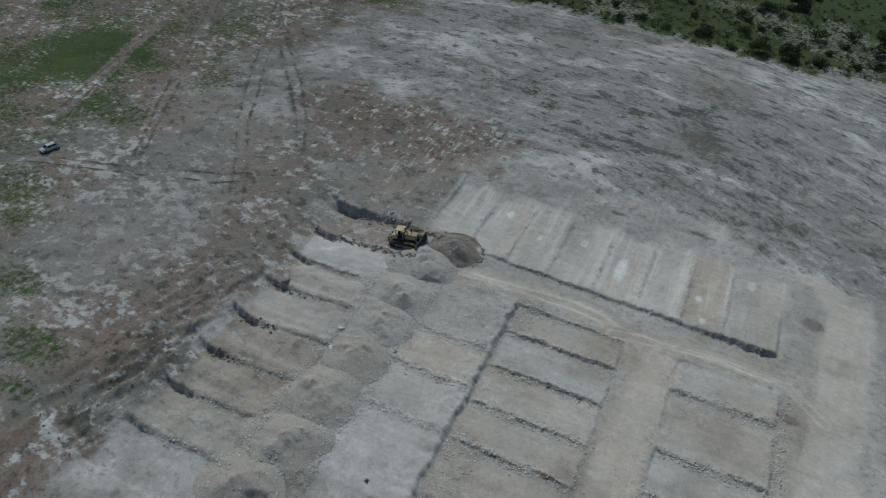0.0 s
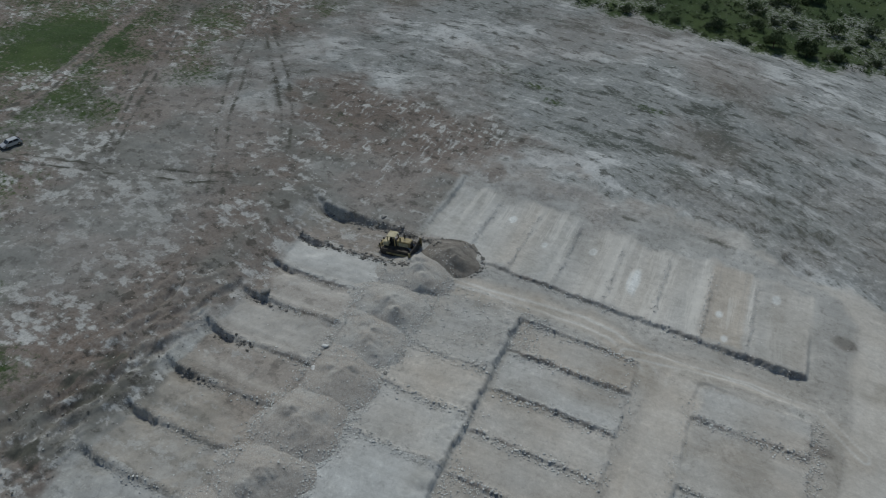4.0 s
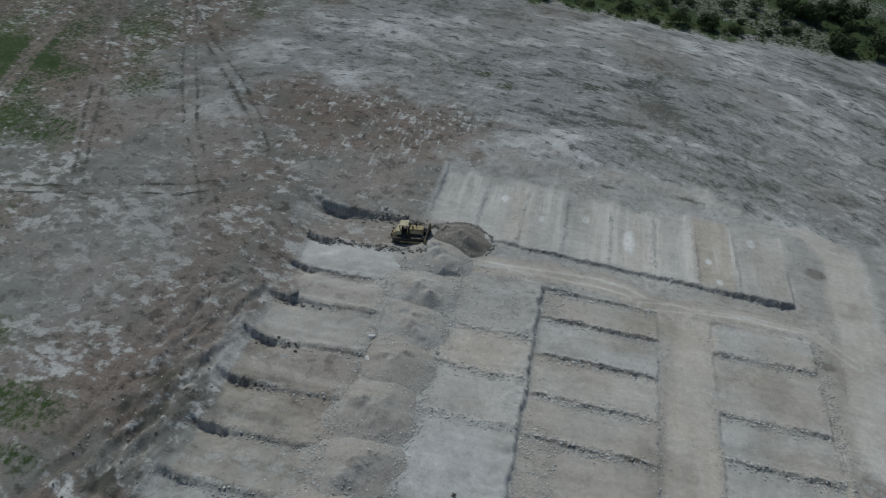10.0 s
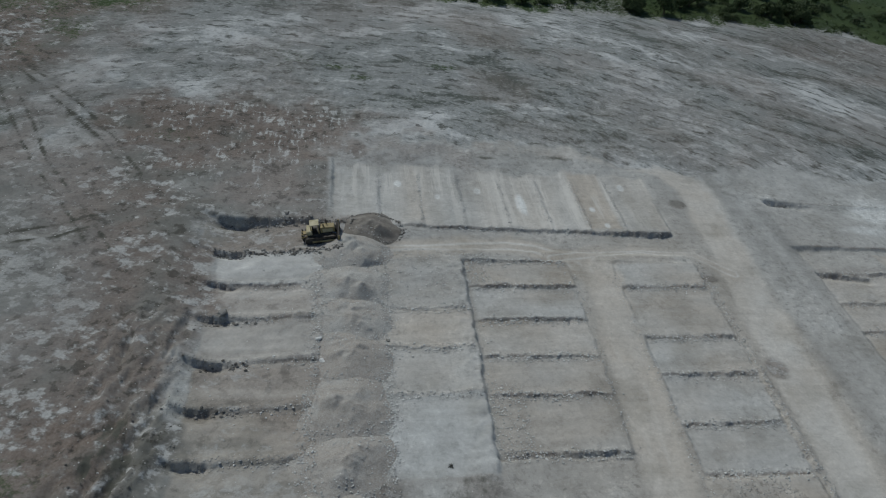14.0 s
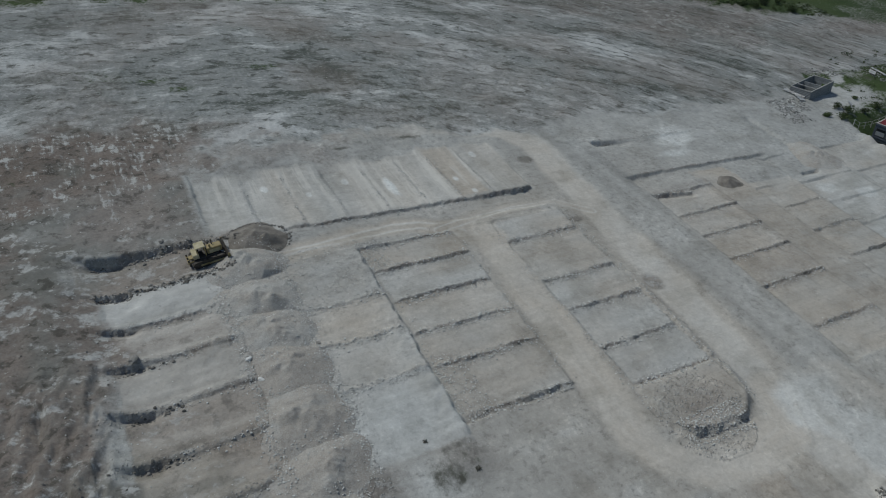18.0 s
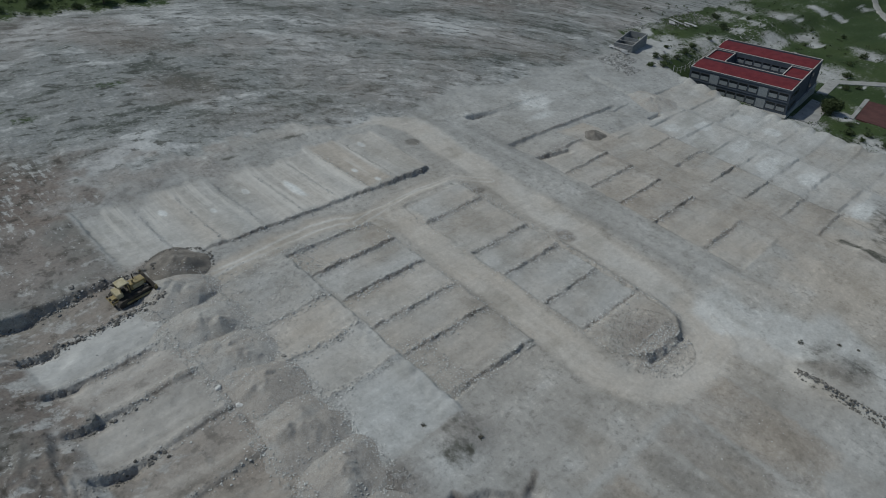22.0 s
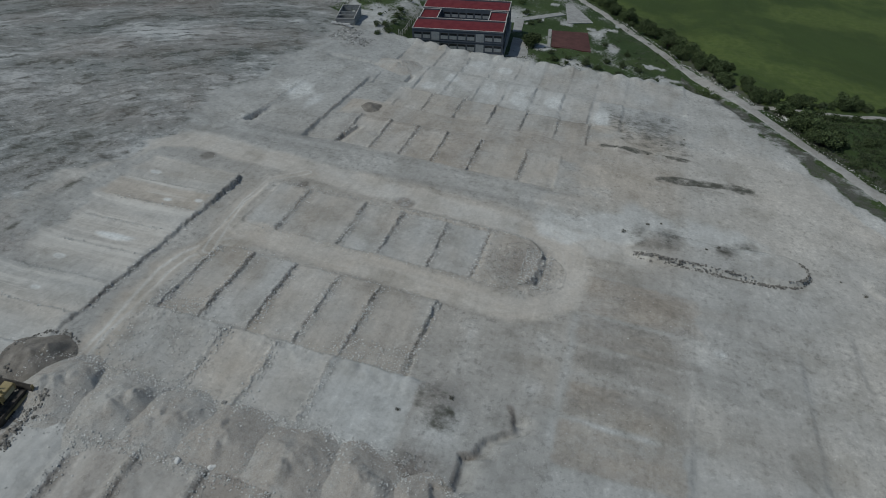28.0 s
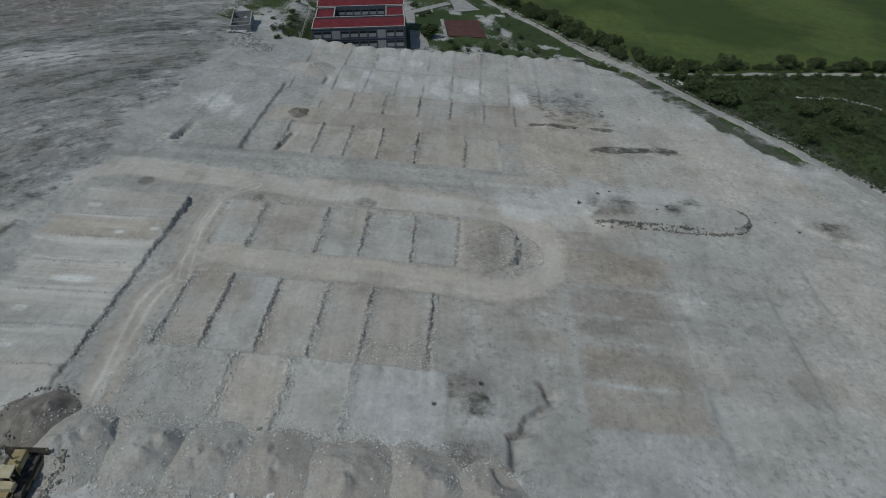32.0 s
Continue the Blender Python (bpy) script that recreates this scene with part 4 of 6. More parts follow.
    scar = off_line([(-19.5, 27.0), (-21.2, 26.2), (-23, 26.0), (-26, 29.2), (-28.4, 29.7), (-29, 31.4), (-31.8, 31.0), (-33.9, 31.0), (-34.6, 33.0), (-37, 32.2)], x, y)
    brown = np.maximum(brown, 0.55 * broken * (1 - smooth(0.1, 0.6, scar + 0.5 * wob)))
    # rubble along banks and round the heaps
    for lines, u0, u1 in ((ROWS_A, -60, -40), (ROWS_C, -32, -19), (ROWS_D, -18.5, -2), (ROWS_E, 6, 21), (ROWS_F, 43, 59)):
        for line in lines:
            gravel = np.maximum(gravel, 0.8 * np.exp(-(((yy - line) / 1.1) ** 2)) * between(u0, u1, x, 1.5))
    gravel = np.maximum(gravel, 0.9 * box(-42.5, -31, 34, 88, xx + wob, yy, 2.5))
    gravel = np.maximum(gravel, 0.4 * box(-31, -18, 66, 81, xx, yy, 3) * (0.7 + 0.8 * wob))
    gravel = np.maximum(gravel, 0.8 * np.exp(-(((xx - 21.3) / 1.6) ** 2)) * between(30, 80, y, 3))
    gravel = np.maximum(gravel, 0.9 * (np.hypot(x - 12, y - 31) < 7))
    brown = np.maximum(brown, 0.35 * np.exp(-(((x - 12.5) / 6) ** 2) - ((y - 31.5) / 4.5) ** 2))
    # bare ground between the site and the lane, a dull verge, and the mown pasture past the lane
    verge = off_line(LANE, x, y) + 1.5 * wob
    bare = smooth(7.6, 9.6, verge) * (1 - smooth(2, 8, y)) * (field_side(x, y) < 0)
    bare = np.maximum(bare, smooth(64, 54, x + 3 * wob) * (1 - smooth(-20, -10, y)) * (field_side(x, y) < 0))
    grass, white, tan = grass * (1 - bare), np.maximum(white, 0.3 * bare), np.maximum(tan, 0.3 * bare)
    grass = grass * (1 - (0.12 + 0.35 * smooth(-0.2, 0.4, wob)) * (verge < 9) * (y < 4) * (field_side(x, y) < 0))
    weeds_shade = np.maximum(weeds_shade, 0.8 * (1 - bare) * smooth(2, 4, verge) * (1 - smooth(7, 9.5, verge)) * (y < 4) * (x > 54))
    cross_x = np.interp(y, [-400, -150, -94, -51, -30, -19, -13], [240, 160, 143, 130, 123, 120, 117])
    tan = np.maximum(tan, smooth(0, 8, field_side(x, y)) * smooth(2, 7, x - cross_x + wob))
    grain = np.maximum(grain, np.maximum(0.8 * brown, 0.9 * gravel))
    grain = np.maximum(grain, 0.6 * along)
    return np.stack([tan, white, brown, grass], 1), np.stack([weeds_shade, gravel, along, across], 1), np.stack([tone, grain, combed, 0 * x], 1)


FIELD_TRACKS = [([(-150, 55), (-118.7, 68.1), (-109.7, 71.5), (-100.4, 74.5), (-91.6, 78), (-78.3, 83.5), (-69.1, 88.7)], 1.5), ([(-71.2, 73.3), (-78.1, 85), (-89.5, 100.7), (-100.9, 121.5), (-114.7, 148.3), (-150, 215)], 1.5),
                ([(-93.9, 71), (-104.9, 91.8), (-113.6, 108.1), (-126.8, 133.8), (-165, 205)], 1.5), ([(-123.5, 74), (-124.1, 86.5), (-129.4, 104.4), (-138, 129.2), (-160, 200)], 1.6),
                ([(-70.7, 93.7), (-80.2, 108.5), (-89.5, 120.2), (-107.1, 139.8), (-121, 157)], 1.2)]


def field_side(x, y):
    """Positive past the lane, in the big pasture and the scrub."""
    return x - np.interp(y, [-120, -52, -20, 12, 30, 75, 140], [30, 50, 104, 171, 208, 276, 420]) - 6


def wood_side(x, y):
    """Positive in the scrub beyond the cleared slope."""
    return y - np.interp(x, [-400, -120, -65, -20, 40, 100, 122, 140, 168, 260], [330, 215, 195, 195.5, 196.5, 197, 194, 184, 170, 130])


def mesh_object(name, verts, faces, material, parent=None, smooth_shade=True):
    me = bpy.data.meshes.new(name)
    me.from_pydata(verts, [], faces)
    me.materials.append(material)
    if smooth_shade:
        me.shade_smooth()
    ob = new(name, me)
    ob.parent = parent
    return ob


def ground_sheet():
    xs, ys = axis((-132, -66, -61, 22, 60, 125), (0.46, 0.4, 0.25, 0.33, 0.42), 1500), axis((-32, 24, 40, 88, 108, 150), (0.45, 0.3, 0.2, 0.3, 0.5), 1500)
    gx, gy = np.meshgrid(xs, ys)
    x, y = gx.ravel(), gy.ravel()
    z = height(x, y)
    nx, ny = len(xs), len(ys)
    me = bpy.data.meshes.new("ground")
    idx = np.arange(nx * ny).reshape(ny, nx)
    quads = np.stack([idx[:-1, :-1], idx[:-1, 1:], idx[1:, 1:], idx[1:, :-1]], -1).reshape(-1, 4)
    me.vertices.add(nx * ny)
    me.vertices.foreach_set("co", np.stack([x, y, z], 1).astype(np.float32).ravel())
    me.loops.add(quads.size)
    me.loops.foreach_set("vertex_index", quads.astype(np.int32).ravel())
    me.polygons.add(len(quads))
    me.polygons.foreach_set("loop_start", np.arange(0, quads.size, 4, dtype=np.int32))
    me.update()
    me.validate()
    for name, values in zip(("soil", "wear", "tint"), ground_masks(x, y)):
        a = me.attributes.new(name, "FLOAT_COLOR", "POINT")
        a.data.foreach_set("color", np.clip(values, 0, 1).astype(np.float32).ravel())
    me.materials.append(EARTH)
    me.shade_smooth()
    return tagged(new("ground", me), "pale grey graded earth with terraced lots and dirt tracks", "ground", kind="structure")


ground_sheet()


def at(x, y):
    """The ground's height at one place."""
    return float(height(np.array([float(x)]), np.array([float(y)]))[0])

# ---------------------------------------------------------------- small builders


def part(name, bm, material, parent, label=""):
    me = bpy.data.meshes.new(name)
    bm.to_mesh(me)
    bm.free()
    me.materials.append(material)
    ob = new(name, me)
    ob.parent = parent
    return tagged(ob, label) if label else ob


def thing(name, m, label, category, group="", kind=""):
    ob = new(name)
    ob.matrix_world = m
    ob.empty_display_size = 0.3
    return tagged(ob, label, category, group, kind)


def add_box(bm, x0, x1, y0, y1, z0, z1, bevel=0.0, m=None):
    got = bmesh.ops.create_cube(bm, size=1, matrix=Matrix.Translation(((x0 + x1) / 2, (y0 + y1) / 2, (z0 + z1) / 2)) @ Matrix.Diagonal((x1 - x0, y1 - y0, z1 - z0, 1)))
    verts = got["verts"]
    if bevel:
        edges = list({e for v in verts for e in v.link_edges})
        done = bmesh.ops.bevel(bm, geom=edges, offset=bevel, segments=1, affect="EDGES")
        verts = list({v for f in done["faces"] for v in f.verts} | {v for v in verts if v.is_valid})
    if m is not None:
        bmesh.ops.transform(bm, matrix=m, verts=[v for v in verts if v.is_valid])
    return bm


def boxes(*items):
    bm = bmesh.new()
    for item in items:
        add_box(bm, *item)
    return bm


def add_tube(bm, a, b, r0, r1=None, sides=10):
    a, b = Vector(a), Vector(b)
    way = b - a
    m = Matrix.Translation((a + b) / 2) @ way.to_track_quat("Z", "Y").to_matrix().to_4x4()
    bmesh.ops.create_cone(bm, cap_ends=True, segments=sides, radius1=r0, radius2=r0 if r1 is None else r1, depth=way.length, matrix=m)
    return bm


def tube(a, b, r0, r1=None, sides=10):
    return add_tube(bmesh.new(), a, b, r0, r1, sides)


def outline(points, y0, y1, bevel=0.0):
    """A solid with the side view given as (x, z), from y0 to y1."""
    bm = bmesh.new()
    ring = [bm.verts.new((x, y0, z)) for x, z in points]
    face = bm.faces.new(ring)
    out = bmesh.ops.extrude_face_region(bm, geom=[face])
    bmesh.ops.translate(bm, vec=(0, y1 - y0, 0), verts=[v for v in out["geom"] if isinstance(v, bmesh.types.BMVert)])
    bmesh.ops.recalc_face_normals(bm, faces=bm.faces)
    if bevel:
        bmesh.ops.bevel(bm, geom=list(bm.edges), offset=bevel, segments=2, affect="EDGES")
    return bm


def tilted(x, y, heading, reach=2.0, sink=0.0):
    """A pose on the ground that follows its slope."""
    c, s = math.cos(radians(heading)), math.sin(radians(heading))
    f = Vector((2 * reach * c, 2 * reach * s, at(x + reach * c, y + reach * s) - at(x - reach * c, y - reach * s))).normalized()
    l = Vector((-2 * reach * s, 2 * reach * c, at(x - reach * s, y + reach * c) - at(x + reach * s, y - reach * c))).normalized()
    u = f.cross(l).normalized()
    l = u.cross(f)
    z = (at(x + reach * c, y + reach * s) + at(x - reach * c, y - reach * s)) / 2
    m = Matrix((f, l, u)).transposed().to_4x4()
    m.translation = (x, y, z - sink)
    return m


def rng(seed):
    return np.random.default_rng(seed)


ROCKS = []
for k in range(6):
    bm = bmesh.new()
    bmesh.ops.create_icosphere(bm, subdivisions=1, radius=0.5)
    r = rng(100 + k)
    for v in bm.verts:
        v.co *= r.uniform(0.62, 1.15)
    bm.verts.ensure_lookup_table()
    ROCKS.append((np.array([v.co[:] for v in bm.verts]), np.array([[v.index for v in f.verts] for f in bm.faces])))
    bm.free()


# ---------------------------------------------------------------- heaps of fill
PILES = ((-36.8, 79.6, 5.4, 5.2, 1.9), (-36.9, 71.8, 5.5, 5.0, 1.8), (-36.6, 64.6, 5.3, 4.9, 1.6), (-36.4, 57.2, 5.3, 4.9, 1.7), (-36.9, 48.6, 5.7, 5.4, 2.1), (-37.2, 40.6, 5.5, 4.9, 1.8), (-38.6, 33.2, 5.0, 4.6, 1.5))


HEAPS = [(*row, k + 1) for k, row in enumerate(PILES)] + [(-33.6, 85.4, 5.2, 4.0, 1.7, 11)]


def heap_lump(t, seed):
    return 1 + 0.10 * np.sin(2 * t + seed) + 0.06 * np.sin(3 * t + 2 * seed) + 0.05 * np.sin(5 * t + 3 * seed)


def heap_top(px, py, x, y, rx, ry, h, seed):
    """Height of a heap's surface at some places; under the ground outside its foot."""
    a, b = (px - x) / rx, (py - y) / ry
    r = np.hypot(a, b) / heap_lump(np.arctan2(b, a), seed)
    f = np.clip(1 - r, -0.2, 1)
    f = np.where(f > 0, np.abs(f) ** 1.02, f)
    # two or three loads tipped on one another
    g = np.clip(f, 0, 1)
    for k in range(3):
        ca, cb = 0.3 * math.sin(2.1 * k + seed * 1.7), 0.36 * math.cos(2.4 * k + seed * 2.3)
        g = np.maximum(g * 0.93, (1 - np.hypot(a - ca, (b - cb) * 1.15) / (0.62 + 0.1 * math.sin(k + seed))) * (0.78 + 0.2 * math.sin(3 * k + seed)))
    f = np.where(f > 0, np.clip(np.minimum(g, 3.2 * f), 0, 1), f)
    ridge = 1 + 0.16 * fbm(px * 0.55, py * 0.55, 70 + seed, 3)
    dz = 1.15 * h * np.where(f > 0, f * ridge, f * 0.6) + 0.06 * fbm(px * 1.4, py * 1.4, 80 + seed, 3) * np.clip(f * 6, 0, 1)
    return height(px, py) * 0.6 + 0.4 * plane(px, py) + dz - 0.02


def surface(px, py):
    """Ground or heap, whichever is higher."""
    z = height(px, py)
    for heap in HEAPS:
        near = np.hypot((px - heap[0]) / heap[2], (py - heap[1]) / heap[3]) < 1.3
        if near.any():
            z[near] = np.maximum(z[near], heap_top(px[near], py[near], *heap))
    return z


def earth_mound(x, y, rx, ry, h, seed, label, material=FILL):
    rings, sides = 34, 80
    verts, faces = [], []
    t = np.arange(sides) / sides * 2 * math.pi
    for r in np.linspace(1 / rings, 1.18, rings):
        px, py = x + rx * r * heap_lump(t, seed) * np.cos(t), y + ry * r * heap_lump(t, seed) * np.sin(t)
        verts += np.stack([px, py, heap_top(px, py, x, y, rx, ry, h, seed)], 1).tolist()
    c = np.array([float(x)]), np.array([float(y)])
    verts.append([x, y, float(heap_top(*c, x, y, rx, ry, h, seed)[0])])
    top = len(verts) - 1
    for a in range(rings - 1):
        for b in range(sides):
            c = (b + 1) % sides
            faces.append(((a + 1) * sides + b, (a + 1) * sides + c, a * sides + c, a * sides + b))
    faces += [(top, b, (b + 1) % sides) for b in range(sides)]
    ob = mesh_object("earth_mound", verts, faces, material)
    return tagged(ob, label, "earth mound", "heaps of fill along the lots")


for k, (x, y, rx, ry, h) in enumerate(PILES):
    earth_mound(x, y, rx, ry, h, k + 1, ("conical heap of grey stony fill at the end of a strip", "conical heap of brownish stony fill at the end of a strip")[k in (4, 6)])
earth_mound(*HEAPS[-1], "fresh brown heap of soil pushed up before the bulldozer", FRESH)
earth_mound(95.0, 81.0, 6.4, 6.0, 1.5, 5, "grey heap of tipped fill beside the far lots")
earth_mound(63.6, 77.6, 2.8, 2.6, 0.8, 8, "small brownish heap of soil on the far lots", FRESH)

def scatter(name, xs, ys, sizes, material, label, category, seed, flat=0.7, lift=0.15):
    """Loose stones too many to count, joined."""
    r = rng(seed)
    xs, ys, sizes = (np.asarray(v, float) for v in (xs, ys, sizes))
    zs = surface(xs, ys)
    verts, faces, start = [], [], 0
    kinds = r.integers(0, 6, len(xs))
    for k in range(6):
        on = kinds == k
        m = int(on.sum())
        v, f = ROCKS[k]
        a, s = r.uniform(0, 6.28, (m, 1)), sizes[on, None]
        c, q = np.cos(a) * s, np.sin(a) * s
        sx, sz = r.uniform(0.75, 1.35, (m, 1)), r.uniform(0.5, 1.0, (m, 1)) * flat
        w = np.empty((m, len(v), 3))
        w[:, :, 0] = xs[on, None] + v[None, :, 0] * sx * c - v[None, :, 1] * q
        w[:, :, 1] = ys[on, None] + v[None, :, 0] * sx * q + v[None, :, 1] * c
        w[:, :, 2] = zs[on, None] + v[None, :, 2] * s * sz + lift * s
        verts.append(w.reshape(-1, 3))
        faces.append((f[None] + (start + np.arange(m) * len(v))[:, None, None]).reshape(-1, 3))
        start += m * len(v)
    ob = mesh_object(name, np.concatenate(verts).tolist(), np.concatenate(faces).tolist(), material, None, False)
    return tagged(ob, label, category, kind="stuff")


# ---------------------------------------------------------------- bulldozer


def bulldozer(m):
    top = thing("bulldozer", m, "yellow bulldozer with dark tracks pushing soil in the cut", "bulldozer")
    for side in (-1, 1):
        y0, y1 = (0.85, 1.4) if side > 0 else (-1.4, -0.85)
        loop = []
        for cx, a0, a1, rad, cz in ((-1.75, 90, 270, 0.5, 0.52), (1.7, -90, 90, 0.5, 0.52)):
            loop += [(cx + rad * math.cos(radians(a)), cz + rad * math.sin(radians(a))) for a in np.linspace(a0, a1, 9)]
        belt = part("track", outline(loop, y0, y1, 0.03), STEEL, top, "dark steel crawler track caked with dust")
        n = 38
        path = np.array(loop + loop[:1])
        lens = np.r_[0, np.cumsum(np.hypot(*np.diff(path, axis=0).T))]
        bm = bmesh.new()
        for s in np.arange(n) / n * lens[-1]:
            px, pz = np.interp(s, lens, path[:, 0]), np.interp(s, lens, path[:, 1])
            qx, qz = np.interp((s + 0.02) % lens[-1], lens, path[:, 0]), np.interp((s + 0.02) % lens[-1], lens, path[:, 1])
            mm = Matrix.Translation((px, (y0 + y1) / 2, pz)) @ pose(0, 0, 0, 0, -math.degrees(math.atan2(qz - pz, qx - px)), 0)
            add_box(bm, -0.09, 0.09, -0.3, 0.3, -0.02, 0.055, 0.0, mm)
        part("track_shoes", bm, STEEL, belt)
        frame_y = y1 + 0.01 if side > 0 else y0 - 0.01
        part("track_frame", boxes((-1.3, 1.3, min(frame_y, frame_y + side * 0.05), max(frame_y, frame_y + side * 0.05), 0.3, 0.58, 0.02)), YELLOW, belt, "dusty yellow roller frame")
        arm = bmesh.new()
        add_tube(arm, (-0.2, side * 1.55, 0.5), (2.35, side * 1.55, 0.45), 0.13, 0.13, 8)
        part("push_arm", arm, YELLOW, top)
        part("lift_cylinder", tube((1.35, side * 0.5, 1.35), (2.3, side * 0.6, 0.75), 0.07), CHROME, top, "bright hydraulic cylinder")
    part("hull", boxes((-1.9, 1.5, -0.82, 0.82, 0.45, 1.15, 0.06)), STEEL, top, "dark steel hull between the tracks")
    hood = part("hood", outline([(0.0, 1.15), (1.95, 1.15), (2.0, 1.25), (2.0, 1.85), (1.9, 1.98), (0.0, 2.05)], -0.55, 0.55, 0.05), YELLOW, top, "yellow engine hood")
    part("grille", boxes((1.96, 2.03, -0.42, 0.42, 1.2, 1.8, 0.02)), STEEL, hood, "dark slatted grille")
    part("exhaust_stack", tube((0.9, 0.3, 2.0), (0.9, 0.3, 2.85), 0.07), STEEL, hood, "dark exhaust pipe")
    part("air_cleaner", tube((0.5, -0.3, 2.0), (0.5, -0.3, 2.55), 0.13), YELLOW, hood)
    for y in (-0.6, 0.57):
        part("engine_side_panel", boxes((0.3, 1.7, y, y + 0.03, 1.25, 1.8, 0.01)), CREAM, hood, "bleached yellow side panel")
    part("fuel_tank", boxes((-1.95, -1.15, -0.85, 0.85, 1.15, 1.85, 0.08)), CREAM, top, "bleached yellow fuel tank")
    part("operator_seat", boxes((-1.1, -0.55, -0.3, 0.3, 1.15, 1.6, 0.05), (-1.15, -1.0, -0.3, 0.3, 1.6, 2.15, 0.05)), RUBBER, top, "black operator seat")
    part("dashboard", boxes((-0.2, 0.0, -0.5, 0.5, 1.15, 2.0, 0.04)), STEEL, top)
    canopy = part("canopy", boxes((-1.4, -0.1, -0.72, 0.72, 2.6, 2.74, 0.05)), CREAM, top, "pale yellow rollover canopy roof")
    for x in (-1.27, -0.23):
        for y in (-0.64, 0.64):
            part("canopy_post", boxes((x - 0.07, x + 0.07, y - 0.06, y + 0.06, 1.15, 2.61, 0.015)), YELLOW, canopy)
    for y in (-0.5, 0.5):
        part("work_lamp", boxes((-0.11, 0.0, y - 0.1, y + 0.1, 2.46, 2.61, 0.02)), LAMP, canopy)
    curve = [(2.55 - 0.28 * math.sin(radians(a)), 0.05 + 1.3 * k / 8) for k, a in enumerate(np.linspace(0, 180, 9))]
    blade = part("blade", outline(curve + [(x - 0.09, z) for x, z in curve[::-1]], -1.95, 1.95), STEEL, top, "scraped steel dozer blade")
    part("cutting_edge", boxes((2.47, 2.62, -1.95, 1.95, -0.04, 0.1, 0.0)), CHROME, blade, "polished cutting edge")
    for y in (-1.93, 1.93):
        part("end_bit", boxes((2.3, 2.62, y - 0.04, y + 0.04, 0.0, 1.35, 0.01)), YELLOW, blade)
    ripper = part("ripper", boxes((-2.75, -2.5, -0.9, 0.9, 0.75, 1.05, 0.03), (-2.5, -1.85, -0.65, -0.5, 0.7, 0.9, 0.02), (-2.5, -1.85, 0.5, 0.65, 0.7, 0.9, 0.02), (-2.5, -1.9, -0.4, 0.4, 1.05, 1.25, 0.03)), YELLOW, top, "yellow ripper frame at the rear")
    for y in (-0.7, 0.0, 0.7):
        part("ripper_shank", outline([(-2.72, 1.3), (-2.52, 1.3), (-2.5, 0.4), (-2.38, 0.15), (-2.62, 0.3)], y - 0.05, y + 0.05), STEEL, ripper)
    return top


bulldozer(tilted(-41.5, 83.0, 3, 1.6, -0.02) @ Matrix.Scale(1.14, 4))

# ---------------------------------------------------------------- car


def car(m):
    top = thing("car", m, "silver hatchback car parked on the grassy field beside a dirt track", "car")
    side = [(-2.05, 0.3), (2.05, 0.28), (2.12, 0.5), (2.02, 0.78), (1.1, 0.98), (-1.9, 1.0), (-2.1, 0.8)]
    body = part("body", outline(side, -0.85, 0.85, 0.07), SILVER, top)
    cabin = [(-1.95, 0.98), (1.12, 0.96), (0.45, 1.46), (-1.35, 1.5)]
    bm = outline(cabin, -0.78, 0.78, 0.05)
    for v in bm.verts:
        if v.co.z > 1.2:
            v.co.y *= 0.84
    part("roof", bm, SILVER, top)
    part("windscreen", outline([(1.09, 1.02), (1.13, 1.02), (0.52, 1.43), (0.48, 1.43)], -0.64, 0.64), GLASS, top, "dark windscreen")
    part("rear_window", outline([(-1.97, 1.04), (-1.93, 1.04), (-1.43, 1.44), (-1.47, 1.44)], -0.6, 0.6), GLASS, top, "dark rear window")
    for y in (-1, 1):
        for x0, x1, x2, x3 in ((0.85, -0.25, -0.25, 0.38), (-0.35, -1.6, -1.3, -0.35)):
            w = bmesh.new()
            quad = [(x0, y * 0.765, 1.03), (x1, y * 0.765, 1.03), (x2, y * 0.68, 1.42), (x3, y * 0.68, 1.42)]
            vs = [w.verts.new((a, b + y * d, c)) for d in (0.0, 0.03) for a, b, c in quad]
            for f in ((0, 1, 2, 3), (7, 6, 5, 4), (0, 4, 5, 1), (1, 5, 6, 2), (2, 6, 7, 3), (3, 7, 4, 0)):
                w.faces.new([vs[i] for i in f])
            bmesh.ops.recalc_face_normals(w, faces=w.faces)
            part("side_window", w, GLASS, top, "dark side window")
        part("mirror", boxes((0.7, 0.85, y * 0.95 - 0.08, y * 0.95 + 0.08, 1.0, 1.14, 0.03)), SILVER, top)
        part("headlight", boxes((1.9, 2.1, y * 0.62 - 0.16, y * 0.62 + 0.16, 0.62, 0.76, 0.03)), LAMP, top)
        part("tail_light", boxes((-2.1, -1.98, y * 0.7 - 0.1, y * 0.7 + 0.1, 0.75, 0.98, 0.02)), RED_LAMP, top)
        for x in (-1.28, 1.3):
            wheel = part("wheel", tube((x, y * 0.72, 0.31), (x, y * 0.9, 0.31), 0.31, None, 20), RUBBER, top, "black tyre")
            part("rim", tube((x, y * 0.88, 0.31), (x, y * 0.92, 0.31), 0.2, None, 12), CHROME, wheel)
    part("bumper", boxes((2.04, 2.18, -0.8, 0.8, 0.3, 0.5, 0.04)), RUBBER, top)
    part("bumper", boxes((-2.18, -2.06, -0.8, 0.8, 0.3, 0.52, 0.04)), RUBBER, top)
    return top


car(tilted(-114.4, 73.4, 256, 1.2) @ Matrix.Scale(0.84, 4))

# ---------------------------------------------------------------- school
SCHOOL_Z, TURN = -16.7, -83.4


